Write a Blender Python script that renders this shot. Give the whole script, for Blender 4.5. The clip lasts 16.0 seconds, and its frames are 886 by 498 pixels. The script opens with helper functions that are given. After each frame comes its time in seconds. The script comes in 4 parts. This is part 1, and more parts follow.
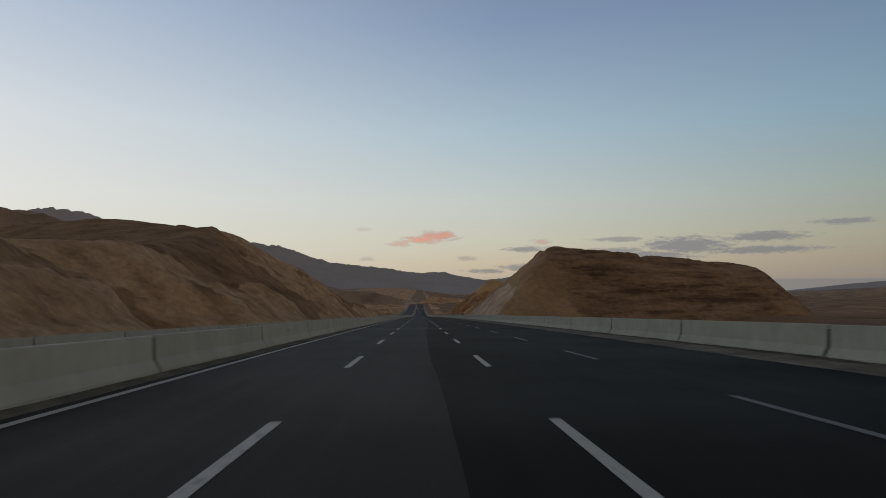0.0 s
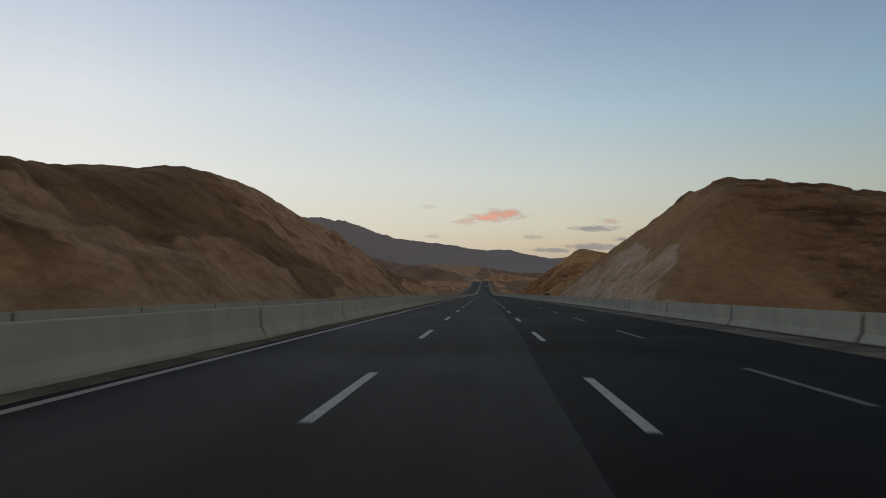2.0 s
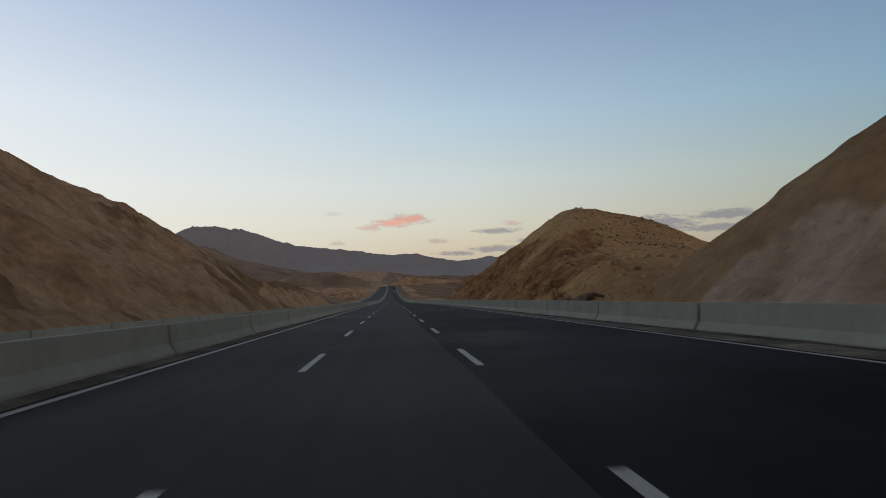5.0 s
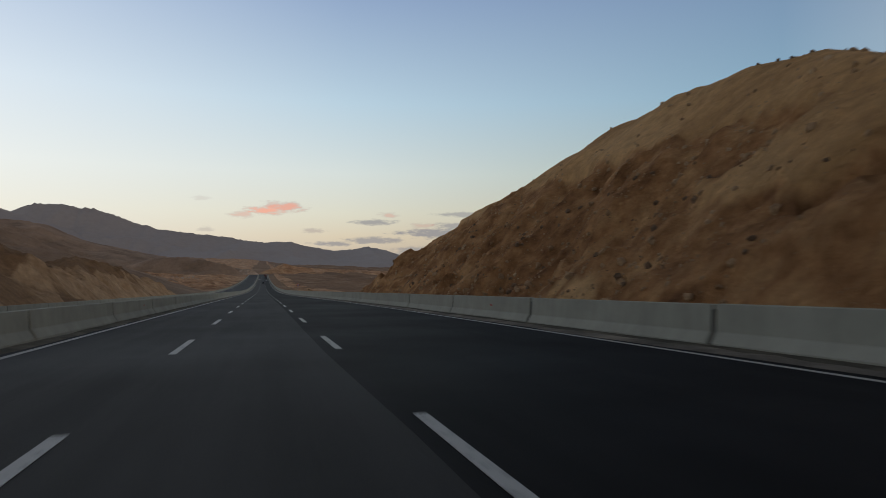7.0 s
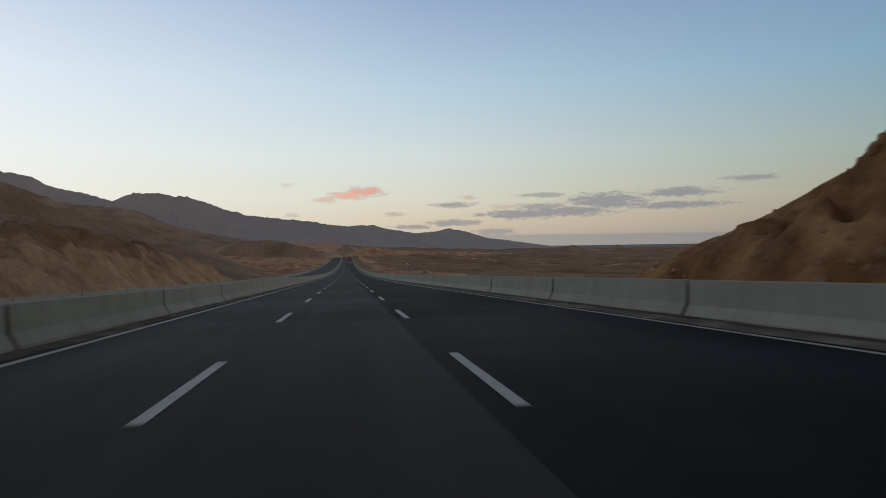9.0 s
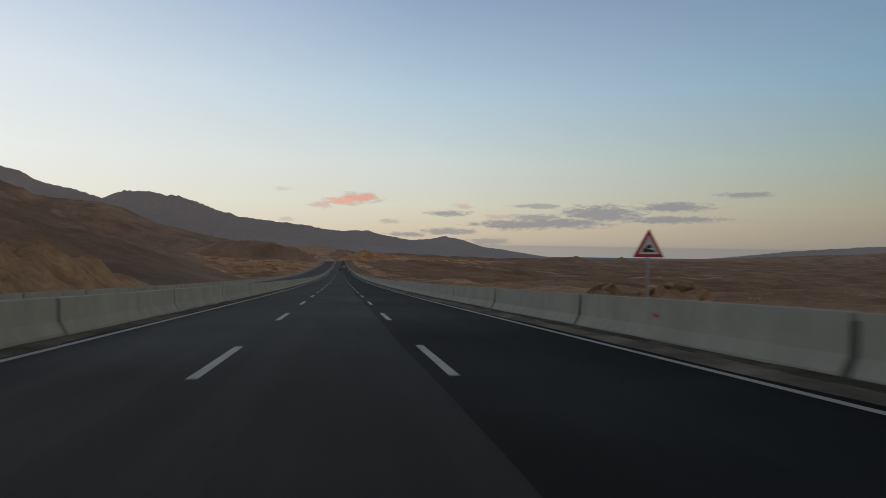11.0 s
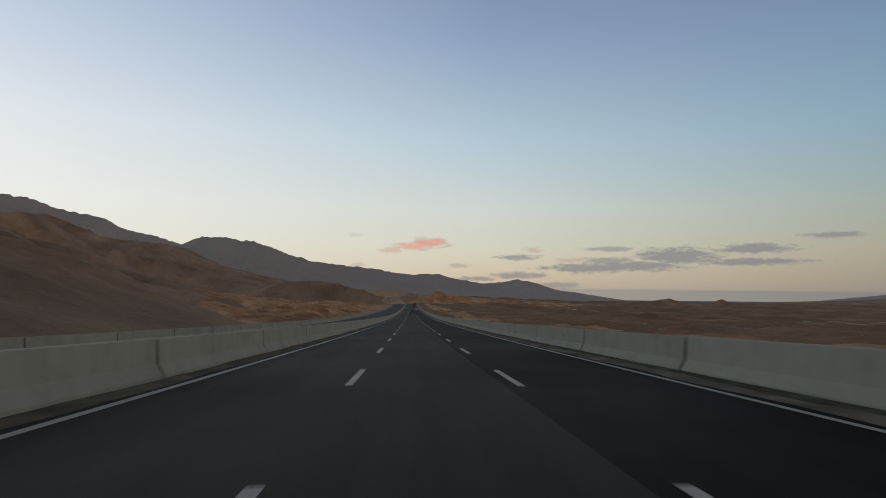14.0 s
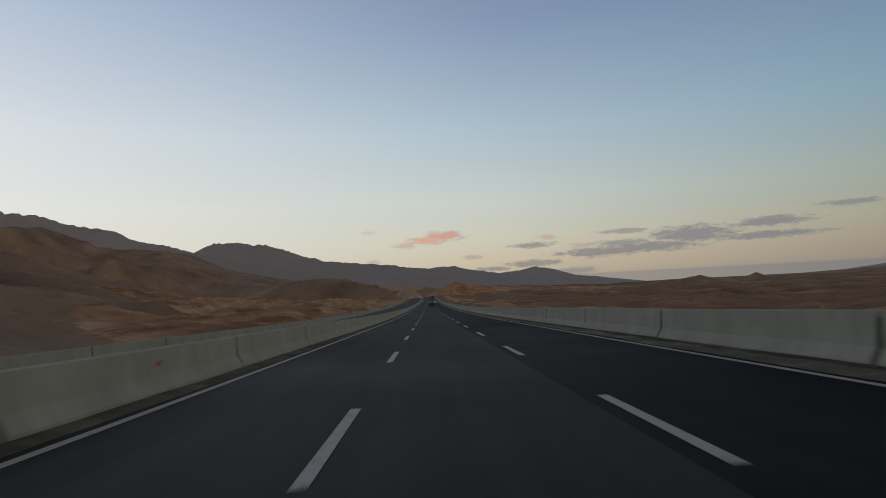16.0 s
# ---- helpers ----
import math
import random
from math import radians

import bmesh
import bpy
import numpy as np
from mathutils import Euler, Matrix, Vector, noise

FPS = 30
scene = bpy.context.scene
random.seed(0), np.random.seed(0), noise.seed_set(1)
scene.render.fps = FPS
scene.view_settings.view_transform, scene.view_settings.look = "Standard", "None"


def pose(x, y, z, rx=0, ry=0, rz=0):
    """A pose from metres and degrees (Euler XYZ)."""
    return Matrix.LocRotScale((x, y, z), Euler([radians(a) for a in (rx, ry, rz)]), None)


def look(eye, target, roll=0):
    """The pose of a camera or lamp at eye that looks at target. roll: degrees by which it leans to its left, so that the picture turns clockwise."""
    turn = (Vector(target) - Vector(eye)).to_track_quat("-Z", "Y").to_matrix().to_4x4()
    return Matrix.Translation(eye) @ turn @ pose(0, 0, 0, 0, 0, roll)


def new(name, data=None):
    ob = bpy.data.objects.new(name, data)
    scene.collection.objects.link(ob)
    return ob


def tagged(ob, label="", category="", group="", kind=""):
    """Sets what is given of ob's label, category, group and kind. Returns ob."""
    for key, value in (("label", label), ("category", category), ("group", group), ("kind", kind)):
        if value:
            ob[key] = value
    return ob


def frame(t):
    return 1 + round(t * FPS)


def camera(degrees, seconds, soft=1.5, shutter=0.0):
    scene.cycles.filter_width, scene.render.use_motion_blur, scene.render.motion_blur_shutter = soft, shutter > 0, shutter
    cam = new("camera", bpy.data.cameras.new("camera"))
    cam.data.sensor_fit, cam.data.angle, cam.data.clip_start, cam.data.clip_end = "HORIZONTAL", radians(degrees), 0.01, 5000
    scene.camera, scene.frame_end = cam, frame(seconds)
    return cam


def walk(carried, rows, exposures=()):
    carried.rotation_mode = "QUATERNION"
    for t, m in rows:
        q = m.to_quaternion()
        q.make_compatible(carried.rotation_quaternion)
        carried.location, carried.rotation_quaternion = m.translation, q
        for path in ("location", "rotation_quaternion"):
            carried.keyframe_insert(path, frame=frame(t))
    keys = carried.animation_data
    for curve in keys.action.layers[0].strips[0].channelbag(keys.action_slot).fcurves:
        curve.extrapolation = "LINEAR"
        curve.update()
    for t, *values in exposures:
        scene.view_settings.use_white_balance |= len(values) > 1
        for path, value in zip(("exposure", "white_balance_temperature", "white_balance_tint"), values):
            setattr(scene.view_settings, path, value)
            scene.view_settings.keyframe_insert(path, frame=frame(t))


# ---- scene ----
cam = camera(68.56, 16.0, soft=0.75, shutter=0.18)


def aim(x, y, z, yaw, pitch, roll):
    """A camera pose: heading to the left, tilt up, lean, in degrees."""
    return pose(x, y, z, 0, 0, yaw) @ pose(0, 0, 0, pitch) @ pose(0, 0, 0, 0, roll) @ pose(0, 0, 0, 90)


PATH = [
    (0, 0.05, -8.27, 1.75, -2.05, 2.84, 0.26),
    (0.5, 0.01, 8.94, 0.96, -2.10, 3.07, -0.40),
    (1, -0.08, 26.0, 0.19, -1.07, 3.33, -0.61),
    (1.5, 0.09, 43.25, -0.65, -0.03, 2.90, 0.49),
    (2, 0.06, 60.99, -1.54, 3.69, 0.86, -0.76),
    (2.5, 0.03, 78.05, -2.39, 3.10, -0.45, -1.00),
    (3, 0.05, 95.01, -3.23, 1.58, -0.44, 0.72),
    (5.5, 0.01, 179.96, -7.500, -7.11, 1.51, 0.68),
    (6, -0.02, 198.02, -8.430, -10.73, -0.52, -0.53),
    (6.5, 0.08, 215.05, -9.315, -14.30, 0.15, -1.50),
    (7, 0.09, 231.97, -10.180, -15.47, 0.47, -0.27),
    (7.5, 0.10, 249.03, -11.085, -12.90, 2.10, -0.35),
    (8, 0.09, 266.12, -11.945, -10.17, -0.90, 1.49),
    (8.5, 0.10, 283.26, -12.89, -8.86, -1.22, 1.43),
    (11, 0.15, 369.18, -17.42, -8.97, -0.37, -0.99),
    (11.5, 0.04, 386.28, -18.31, -8.22, -0.33, 2.11),
    (12, -0.05, 403.39, -19.21, -8.97, 0.64, 1.58),
    (12.5, -0.25, 420.41, -20.08, -6.82, 0.49, 1.87),
    (13, -0.31, 437.29, -20.93, -7.14, -1.24, 2.38),
    (13.5, -0.47, 454.25, -21.75, -5.47, -0.68, -0.52),
    (14, -0.53, 472.35, -22.61, -2.79, 3.45, -0.67),
    (14.5, -0.60, 489.25, -23.39, -0.45, 0.48, -1.50),
    (15, -0.57, 506.23, -24.14, -0.29, 1.56, 0.49),
    (15.5, -0.60, 523.19, -24.86, -1.09, 4.19, 3.65),
    (16, -0.66, 540.10, -25.55, -1.55, 2.86, 2.96),
]
walk(cam, [(t, aim(x, y, z, yaw, pitch, roll)) for t, x, y, z, yaw, pitch, roll in PATH], [
    (0.0, -0.16, 6500, 10), (1.0, -0.12, 6520, 10), (2.0, -0.07, 6540, 10), (3.0, 0.03, 6530, 10), (5.5, 0.07, 6310, 10), (7.0, 0.17, 6380, 10), (7.5, 0.17, 6310, 10),
    (8.5, 0.15, 6260, 10), (11.0, 0.06, 6420, 10), (12.0, 0.05, 6450, 10), (14.0, 0.02, 6510, 10), (15.5, -0.09, 6500, 10), (16.0, -0.12, 6500, 10)])

# ---- sky and light: clear dusk, the sun just down behind the mountains ahead to the left ----
SUN_EL, SUN_AZ = 2.2, -62.0
world = bpy.data.worlds.new("dusk_sky")
scene.world = world
world.use_nodes = True
wt = world.node_tree
wt.nodes.clear()


def wnode(kind, operation="", interpolation_type="", data_type="", blend_type="", sky_type="", sun_disc=True):
    n = wt.nodes.new(kind)
    if operation:
        n.operation = operation
    if interpolation_type:
        n.interpolation_type = interpolation_type
    if data_type:
        n.data_type = data_type
    if blend_type:
        n.blend_type = blend_type
    if sky_type:
        n.sky_type, n.sun_disc = sky_type, sun_disc
    return n


def wmath(op, a, b=None, c=None):
    n = wnode("ShaderNodeMath", operation=op)
    for i, v in enumerate((a, b, c)):
        if v is None:
            continue
        if isinstance(v, (int, float)):
            n.inputs[i].default_value = v
        else:
            wt.links.new(v, n.inputs[i])
    return n.outputs[0]


sky = wnode("ShaderNodeTexSky", sky_type="NISHITA", sun_disc=False)
sky.sun_elevation, sky.sun_rotation = radians(SUN_EL), radians(SUN_AZ)
sky.altitude = 100.0
sky.air_density, sky.dust_density, sky.ozone_density = (1.0, 1.5, 2.0)
coord = wnode("ShaderNodeTexCoord")
sep = wnode("ShaderNodeSeparateXYZ")
wt.links.new(coord.outputs["Generated"], sep.inputs[0])
az = wmath("MULTIPLY", wmath("ARCTAN2", sep.outputs[0], sep.outputs[1]), 57.2958)
el = wmath("MULTIPLY", wmath("ARCSINE", sep.outputs[2]), 57.2958)
# ragged cloud edges
cvec = wnode("ShaderNodeCombineXYZ")
wt.links.new(wmath("MULTIPLY", az, 0.42), cvec.inputs[0])
wt.links.new(wmath("MULTIPLY", el, 1.45), cvec.inputs[1])
ragged = wnode("ShaderNodeTexNoise")
ragged.inputs["Scale"].default_value, ragged.inputs["Detail"].default_value, ragged.inputs["Roughness"].default_value = 2.4, 8.0, 0.66
wt.links.new(cvec.outputs[0], ragged.inputs["Vector"])
fray = wmath("MULTIPLY", wmath("SUBTRACT", ragged.outputs["Fac"], 0.48), 2.1)
# small dusk clouds: bearing, height, half width, half height (degrees), density, rose light on them
CLOUDS = (
    (1.7, 4.0, 2.4, 0.62, 1.0, 0.8), (0.3, 3.65, 2.3, 0.5, 0.95, 1.0), (-1.7, 3.3, 1.4, 0.4, 0.6, 1.0), (9.4, 2.77, 2.3, 0.34, 0.9, 0.1),
    (10.7, 3.42, 1.1, 0.34, 0.6, 0.9), (5.9, 0.9, 2.3, 0.28, 0.9, 0.05), (9.4, 1.2, 3.2, 0.38, 0.9, 0.05),
    (13.0, 0.35, 2.4, 0.44, 0.75, 0.0), (15.4, 1.85, 5.0, 0.55, 1.0, 0.1), (19.0, 2.05, 5.6, 0.62, 1.0, 0.1), (22.6, 2.9, 4.4, 0.95, 1.0, 0.05), (17.0, 2.5, 3.2, 0.4, 0.85, 0.1),
    (28.0, 2.4, 5.2, 0.42, 1.0, 0.0), (28.6, 3.46, 3.6, 0.55, 1.0, 0.0), (17.1, 3.5, 2.8, 0.3, 0.75, 0.1),
    (20.5, 2.95, 1.9, 0.34, 0.7, 0.0), (33.9, 4.38, 2.6, 0.32, 0.85, 0.0), (4.2, 1.97, 1.2, 0.28, 0.55, 0.2),
    (-5.0, 4.6, 1.0, 0.3, 0.25, 0.8), (-4.6, 2.0, 0.8, 0.28, 0.4, 0.2), (13.6, 2.5, 1.6, 0.34, 0.5, 0.8),
)
cover, rosy = None, None
for a, e, w, h, dens, rose in CLOUDS:
    r = wmath("ADD", wmath("POWER", wmath("MULTIPLY", wmath("SUBTRACT", az, a), 1.04 / w), 2.0),
              wmath("POWER", wmath("MULTIPLY", wmath("SUBTRACT", el, e), 1.08 / h), 2.0))
    solid = wnode("ShaderNodeMapRange", interpolation_type="SMOOTHSTEP")
    wt.links.new(wmath("ADD", wmath("SUBTRACT", 1.0, wmath("SQRT", r)), fray), solid.inputs["Value"])
    solid.inputs["From Min"].default_value, solid.inputs["From Max"].default_value = 0.0, 0.85 if rose > 0.5 else 0.65
    solid.inputs["To Max"].default_value = dens
    one = solid.outputs[0]
    cover = one if cover is None else wmath("MAXIMUM", cover, one)
    if rose > 0.15:
        lit = wmath("MULTIPLY", one, rose)
        rosy = lit if rosy is None else wmath("MAXIMUM", rosy, lit)

def lin(c):
    return tuple((v / 255 / 12.92 if v < 10 else ((v / 255 + 0.055) / 1.055) ** 2.4) for v in c) + (1.0,)


# dusk air: bright and pale over the place where the sun went down, mauve and blue away from it
GLOW = ((0, (238, 230, 210)), (3.5, (243, 240, 228)), (7, (242, 243, 238)), (13, (230, 236, 241)), (22, (190, 206, 227)), (45, (80, 87, 104)), (90, (44, 46, 52)))
MIDDLE = ((0, (172, 164, 154)), (0.03, (176, 167, 155)), (0.15, (200, 184, 162)), (1.5, (214, 200, 174)), (3.5, (216, 213, 194)), (7, (210, 217, 212)), (13, (182, 204, 217)), (22, (141, 162, 193)), (45, (70, 78, 97)), (90, (44, 46, 52)))
ASIDE = ((0, (130, 130, 130)), (0.03, (133, 131, 130)), (0.15, (145, 138, 131)), (1.5, (160, 149, 133)), (3.5, (167, 163, 143)), (7, (156, 170, 162)), (13, (134, 165, 184)), (22, (116, 140, 170)), (45, (64, 72, 91)), (90, (44, 46, 52)))
AWAY = ((0, (180, 160, 150)), (8, (232, 218, 206)), (16, (230, 220, 214)), (30, (150, 148, 152)), (60, (52, 54, 62)), (90, (44, 46, 52)))
height = wmath("MULTIPLY", wmath("POWER", wmath("MULTIPLY", wmath("MAXIMUM", el, 0.0), 1 / 90), 0.5), 1.0)


def air(stops):
    r = wnode("ShaderNodeValToRGB")
    while len(r.color_ramp.elements) < len(stops):
        r.color_ramp.elements.new(0.5)
    for e, (deg, c) in zip(r.color_ramp.elements, stops):
        e.position, e.color = (deg / 90) ** 0.5, lin(c)
    wt.links.new(height, r.inputs[0])
    return r.outputs[0]


def wmix(fac, a, b):
    n = wnode("ShaderNodeMix", data_type="RGBA")
    for sock, v in (("Factor", fac), ("A", a), ("B", b)):
        if isinstance(v, (tuple, float, int)):
            n.inputs[sock].default_value = v
        else:
            wt.links.new(v, n.inputs[sock])
    return n.outputs["Result"]


def between(v, lo, hi):
    n = wnode("ShaderNodeMapRange", interpolation_type="LINEAR")
    n.inputs["From Min"].default_value, n.inputs["From Max"].default_value = lo, hi
    wt.links.new(v, n.inputs["Value"])
    return n.outputs[0]


GLOW_AZ = -45.0
turn = wmath("ABSOLUTE", wmath("WRAP", wmath("SUBTRACT", az, GLOW_AZ), 180.0, -180.0))
dusk = wmix(between(turn, 12, 52), air(GLOW), air(MIDDLE))
dusk = wmix(between(turn, 52, 88), dusk, air(ASIDE))
dusk = wmix(between(turn, 88, 150), dusk, air(AWAY))
thin = wnode("ShaderNodeMix", data_type="RGBA", blend_type="MULTIPLY")
thin.inputs["Factor"].default_value = 1.0
thin.inputs["B"].default_value = (0.1, 0.1, 0.1, 1)
wt.links.new(sky.outputs[0], thin.inputs["A"])
dusk = wmix(0.08, dusk, thin.outputs["Result"])
tone = wmix(rosy, lin((130, 130, 136)), lin((238, 152, 124)))
dusk = wmix(wmath("MULTIPLY", cover, 0.78), dusk, tone)
back = wnode("ShaderNodeBackground")
back.inputs["Strength"].default_value = 1.0
wt.links.new(dusk, back.inputs["Color"])
wt.links.new(back.outputs[0], wnode("ShaderNodeOutputWorld").inputs["Surface"])

sun = new("sun", bpy.data.lights.new("sun", "SUN"))
sun.data.energy, sun.data.angle, sun.data.color = 0.22, radians(40), (1.0, 0.86, 0.72)
sun.matrix_world = look((-2000, 1000, 900), (0, 0, 0))


# ---- noise on arrays, for the land ----
def value_noise(x, y, seed):
    xi, yi = np.floor(x).astype(np.int64), np.floor(y).astype(np.int64)
    fx, fy = x - xi, y - yi
    fx, fy = fx * fx * fx * (fx * (fx * 6 - 15) + 10), fy * fy * fy * (fy * (fy * 6 - 15) + 10)

    def corner(i, j):
        h = (i * 374761393 + j * 668265263 + seed * 974634777) & 0x7FFFFFFF
        h = ((h ^ (h >> 13)) * 1274126177) & 0x7FFFFFFF
        h = ((h ^ (h >> 15)) * 2246822519) & 0x7FFFFFFF
        return (h ^ (h >> 11)) % 100003 / 50001.5 - 1.0

    top = corner(xi, yi) * (1 - fx) + corner(xi + 1, yi) * fx
    low = corner(xi, yi + 1) * (1 - fx) + corner(xi + 1, yi + 1) * fx
    return top * (1 - fy) + low * fy


def fbm(x, y, seed, octaves=5, gain=0.5):
    total, amp = 0.0, 1.0
    for k in range(octaves):
        total = total + amp * value_noise(x * 2 ** k + 17.3 * k, y * 2 ** k - 9.1 * k, seed + k)
        amp *= gain
    return total


def ridged(x, y, seed, octaves=5, gain=0.5):
    total, amp = 0.0, 1.0
    for k in range(octaves):
        total = total + amp * (1 - 2 * np.abs(value_noise(x * 2 ** k + 3.7 * k, y * 2 ** k + 5.9 * k, seed + k)))
        amp *= gain
    return total


def smooth(v, a, b):
    u = np.clip((v - a) / (b - a), 0, 1)
    return u * u * (3 - 2 * u)


# ---- the road's long section: downhill, easing off, over a low crest at the end ----
GRADE_AT = (-400, -10, 40, 120, 200, 320, 400, 440, 480, 520, 560, 600, 650, 720, 850, 1000, 1150, 1200, 1240, 1300, 1600)
GRADE = (-0.042, -0.0451, -0.0487, -0.0501, -0.0515, -0.053, -0.0524, -0.0491, -0.0461, -0.0418, -0.039, -0.037, -0.032,
         -0.027, -0.022, -0.017, -0.006, 0.0, -0.04, -0.06, -0.05)
FINE = np.arange(-400.0, 1601.0, 1.0)
FALL = np.interp(FINE, GRADE_AT, GRADE)
LONG = np.concatenate([[0.0], np.cumsum((FALL[1:] + FALL[:-1]) / 2)])
LONG -= np.interp(0.0, FINE, LONG)


def zroad(s):
    return np.interp(s, FINE, LONG)


def edge_right(s):
    """Where the solid line on the right runs: the fourth lane ends at about 370 m."""
    return np.interp(s, (-60, 150, 240, 275, 295, 372, 410, 1300), (9.3, 8.55, 8.42, 8.3, 7.95, 5.75, 5.42, 5.42))


def foot_right(s):
    """The foot of the barrier on the right."""
    return np.interp(s, (-60, 110, 190, 240, 275, 295, 372, 420, 1300), (11.4, 11.0, 9.9, 9.7, 9.5, 9.05, 7.1, 6.65, 6.65))


LANE = 3.5
EDGE_LEFT, FOOT_LEFT = -5.05, -5.84


# ---- materials ----
def material(name, rough=0.8, metal=0.0):
    m = bpy.data.materials.new(name)
    m.use_nodes = True
    b = m.node_tree.nodes["Principled BSDF"]
    b.inputs["Roughness"].default_value, b.inputs["Metallic"].default_value = rough, metal
    return m, m.node_tree, b


def noise_tex(nt, scale, detail=6.0, rough=0.55, vec=None, stretch=None):
    n = nt.nodes.new("ShaderNodeTexNoise")
    n.inputs["Scale"].default_value, n.inputs["Detail"].default_value, n.inputs["Roughness"].default_value = scale, detail, rough
    if stretch:
        mp = nt.nodes.new("ShaderNodeMapping")
        mp.inputs["Scale"].default_value = stretch
        nt.links.new(vec, mp.inputs["Vector"])
        vec = mp.outputs[0]
    nt.links.new(vec, n.inputs["Vector"])
    return n.outputs["Fac"]


def ramp(nt, fac, stops):
    r = nt.nodes.new("ShaderNodeValToRGB")
    while len(r.color_ramp.elements) < len(stops):
        r.color_ramp.elements.new(0.5)
    for e, (p, c) in zip(r.color_ramp.elements, stops):
        e.position, e.color = p, (*c, 1) if len(c) == 3 else c
    nt.links.new(fac, r.inputs[0])
    return r.outputs[0]


def blend(nt, fac, a, b, mode="MIX"):
    m = nt.nodes.new("ShaderNodeMix")
    m.data_type, m.blend_type = "RGBA", mode
    for sock, v in (("Factor", fac), ("A", a), ("B", b)):
        if isinstance(v, (int, float)):
            m.inputs[sock].default_value = v
        elif isinstance(v, tuple):
            m.inputs[sock].default_value = (*v, 1)
        else:
            nt.links.new(v, m.inputs[sock])
    return m.outputs["Result"]


def bump(nt, b, height, strength, distance):
    n = nt.nodes.new("ShaderNodeBump")
    n.inputs["Strength"].default_value, n.inputs["Distance"].default_value = strength, distance
    nt.links.new(height, n.inputs["Height"])
    nt.links.new(n.outputs[0], b.inputs["Normal"])


def spot(nt, fac, lo, hi, most=1.0):
    n = nt.nodes.new("ShaderNodeMapRange")
    n.interpolation_type = "SMOOTHSTEP"
    n.inputs["From Min"].default_value, n.inputs["From Max"].default_value = lo, hi
    n.inputs["To Max"].default_value = most
    nt.links.new(fac, n.inputs["Value"])
    return n.outputs[0]


def place_of(nt):
    return nt.nodes.new("ShaderNodeNewGeometry").outputs["Position"]


def earth(name, dark, mid, pale, size, strata=0.0, relief=0.5, fine=1.0, wash=0.0, other=None, rock=None):
    """Bare desert rock and sand: broad patches, beds, stones and grain."""
    m, nt, b = material(name, 0.95)
    p = place_of(nt)
    broad = noise_tex(nt, 1.0 / size, 5, 0.6, p)
    c = ramp(nt, broad, [(0.3, dark), (0.5, mid), (0.72, pale)])
    if strata:
        beds = noise_tex(nt, 1.0, 5, 0.65, p, (0.02, 0.02, 0.55))
        c = blend(nt, spot(nt, beds, 0.5, 0.64, min(1.0, 2.5 * strata)), c, tuple(v * 0.8 for v in dark))
        beds2 = noise_tex(nt, 1.0, 4, 0.6, p, (0.03, 0.03, 0.3))
        c = blend(nt, spot(nt, beds2, 0.56, 0.7, min(1.0, 2.5 * strata)), c, pale)
    if other:
        # a second kind of ground, where the land's "soil" share says so, its edge broken up
        share = nt.nodes.new("ShaderNodeAttribute")
        share.attribute_name = "soil"
        edge = nt.nodes.new("ShaderNodeMath")
        edge.operation = "ADD"
        nt.links.new(share.outputs["Fac"], edge.inputs[0])
        fringe = nt.nodes.new("ShaderNodeMath")
        fringe.operation, fringe.inputs[1].default_value, fringe.inputs[2].default_value = "MULTIPLY_ADD", 0.7, -0.35
        nt.links.new(noise_tex(nt, 0.35, 6, 0.65, p), fringe.inputs[0])
        nt.links.new(fringe.outputs[0], edge.inputs[1])
        second = ramp(nt, noise_tex(nt, 1.0 / other[3], 6, 0.65, p), [(0.32, other[0]), (0.5, other[1]), (0.7, other[2])])
        c = blend(nt, spot(nt, edge.outputs[0], 0.3, 0.7), c, second)
    if rock:
        # beds of hard and soft stone where the land's "rock" share says so
        share = nt.nodes.new("ShaderNodeAttribute")
        share.attribute_name = "rock"
        layers = noise_tex(nt, 1.0, 6, 0.68, p, (0.085, 0.085, 0.6))
        c = blend(nt, share.outputs["Fac"], c, ramp(nt, layers, [(0.36, rock[0]), (0.47, rock[1]), (0.6, rock[2])]))
    if wash:
        # dry stream beds: long pale and dark streaks
        wadi = noise_tex(nt, 1.0, 6, 0.6, p, (0.012, 0.014, 0.01))
        c = blend(nt, spot(nt, wadi, 0.57, 0.76, 0.7), c, pale)
        c = blend(nt, spot(nt, wadi, 0.46, 0.3, 0.6), c, tuple(v * 0.75 for v in dark))
    grit = noise_tex(nt, 0.9 * fine, 8, 0.7, p)
    c = blend(nt, 0.55 if fine > 0.3 else 0.3 if fine > 0.1 else 0.12, c, ramp(nt, grit, [(0.3, (0.45, 0.42, 0.4)), (0.55, (1, 1, 1)), (0.75, (1.35, 1.3, 1.25))]), "MULTIPLY")
    if fine > 0.3:
        stones = nt.nodes.new("ShaderNodeTexVoronoi")
        stones.inputs["Scale"].default_value = 0.8 * fine
        nt.links.new(p, stones.inputs["Vector"])
        c = blend(nt, spot(nt, stones.outputs["Distance"], 0.13, 0.04, 0.3), c, tuple(min(1, v * 1.25) for v in pale))
    nt.links.new(c, b.inputs["Base Color"])
    h = noise_tex(nt, 0.5 * fine, 9, 0.7, p)
    bump(nt, b, h, relief, 1.2 / fine)
    b.inputs["Specular IOR Level"].default_value = 0.15
    return m


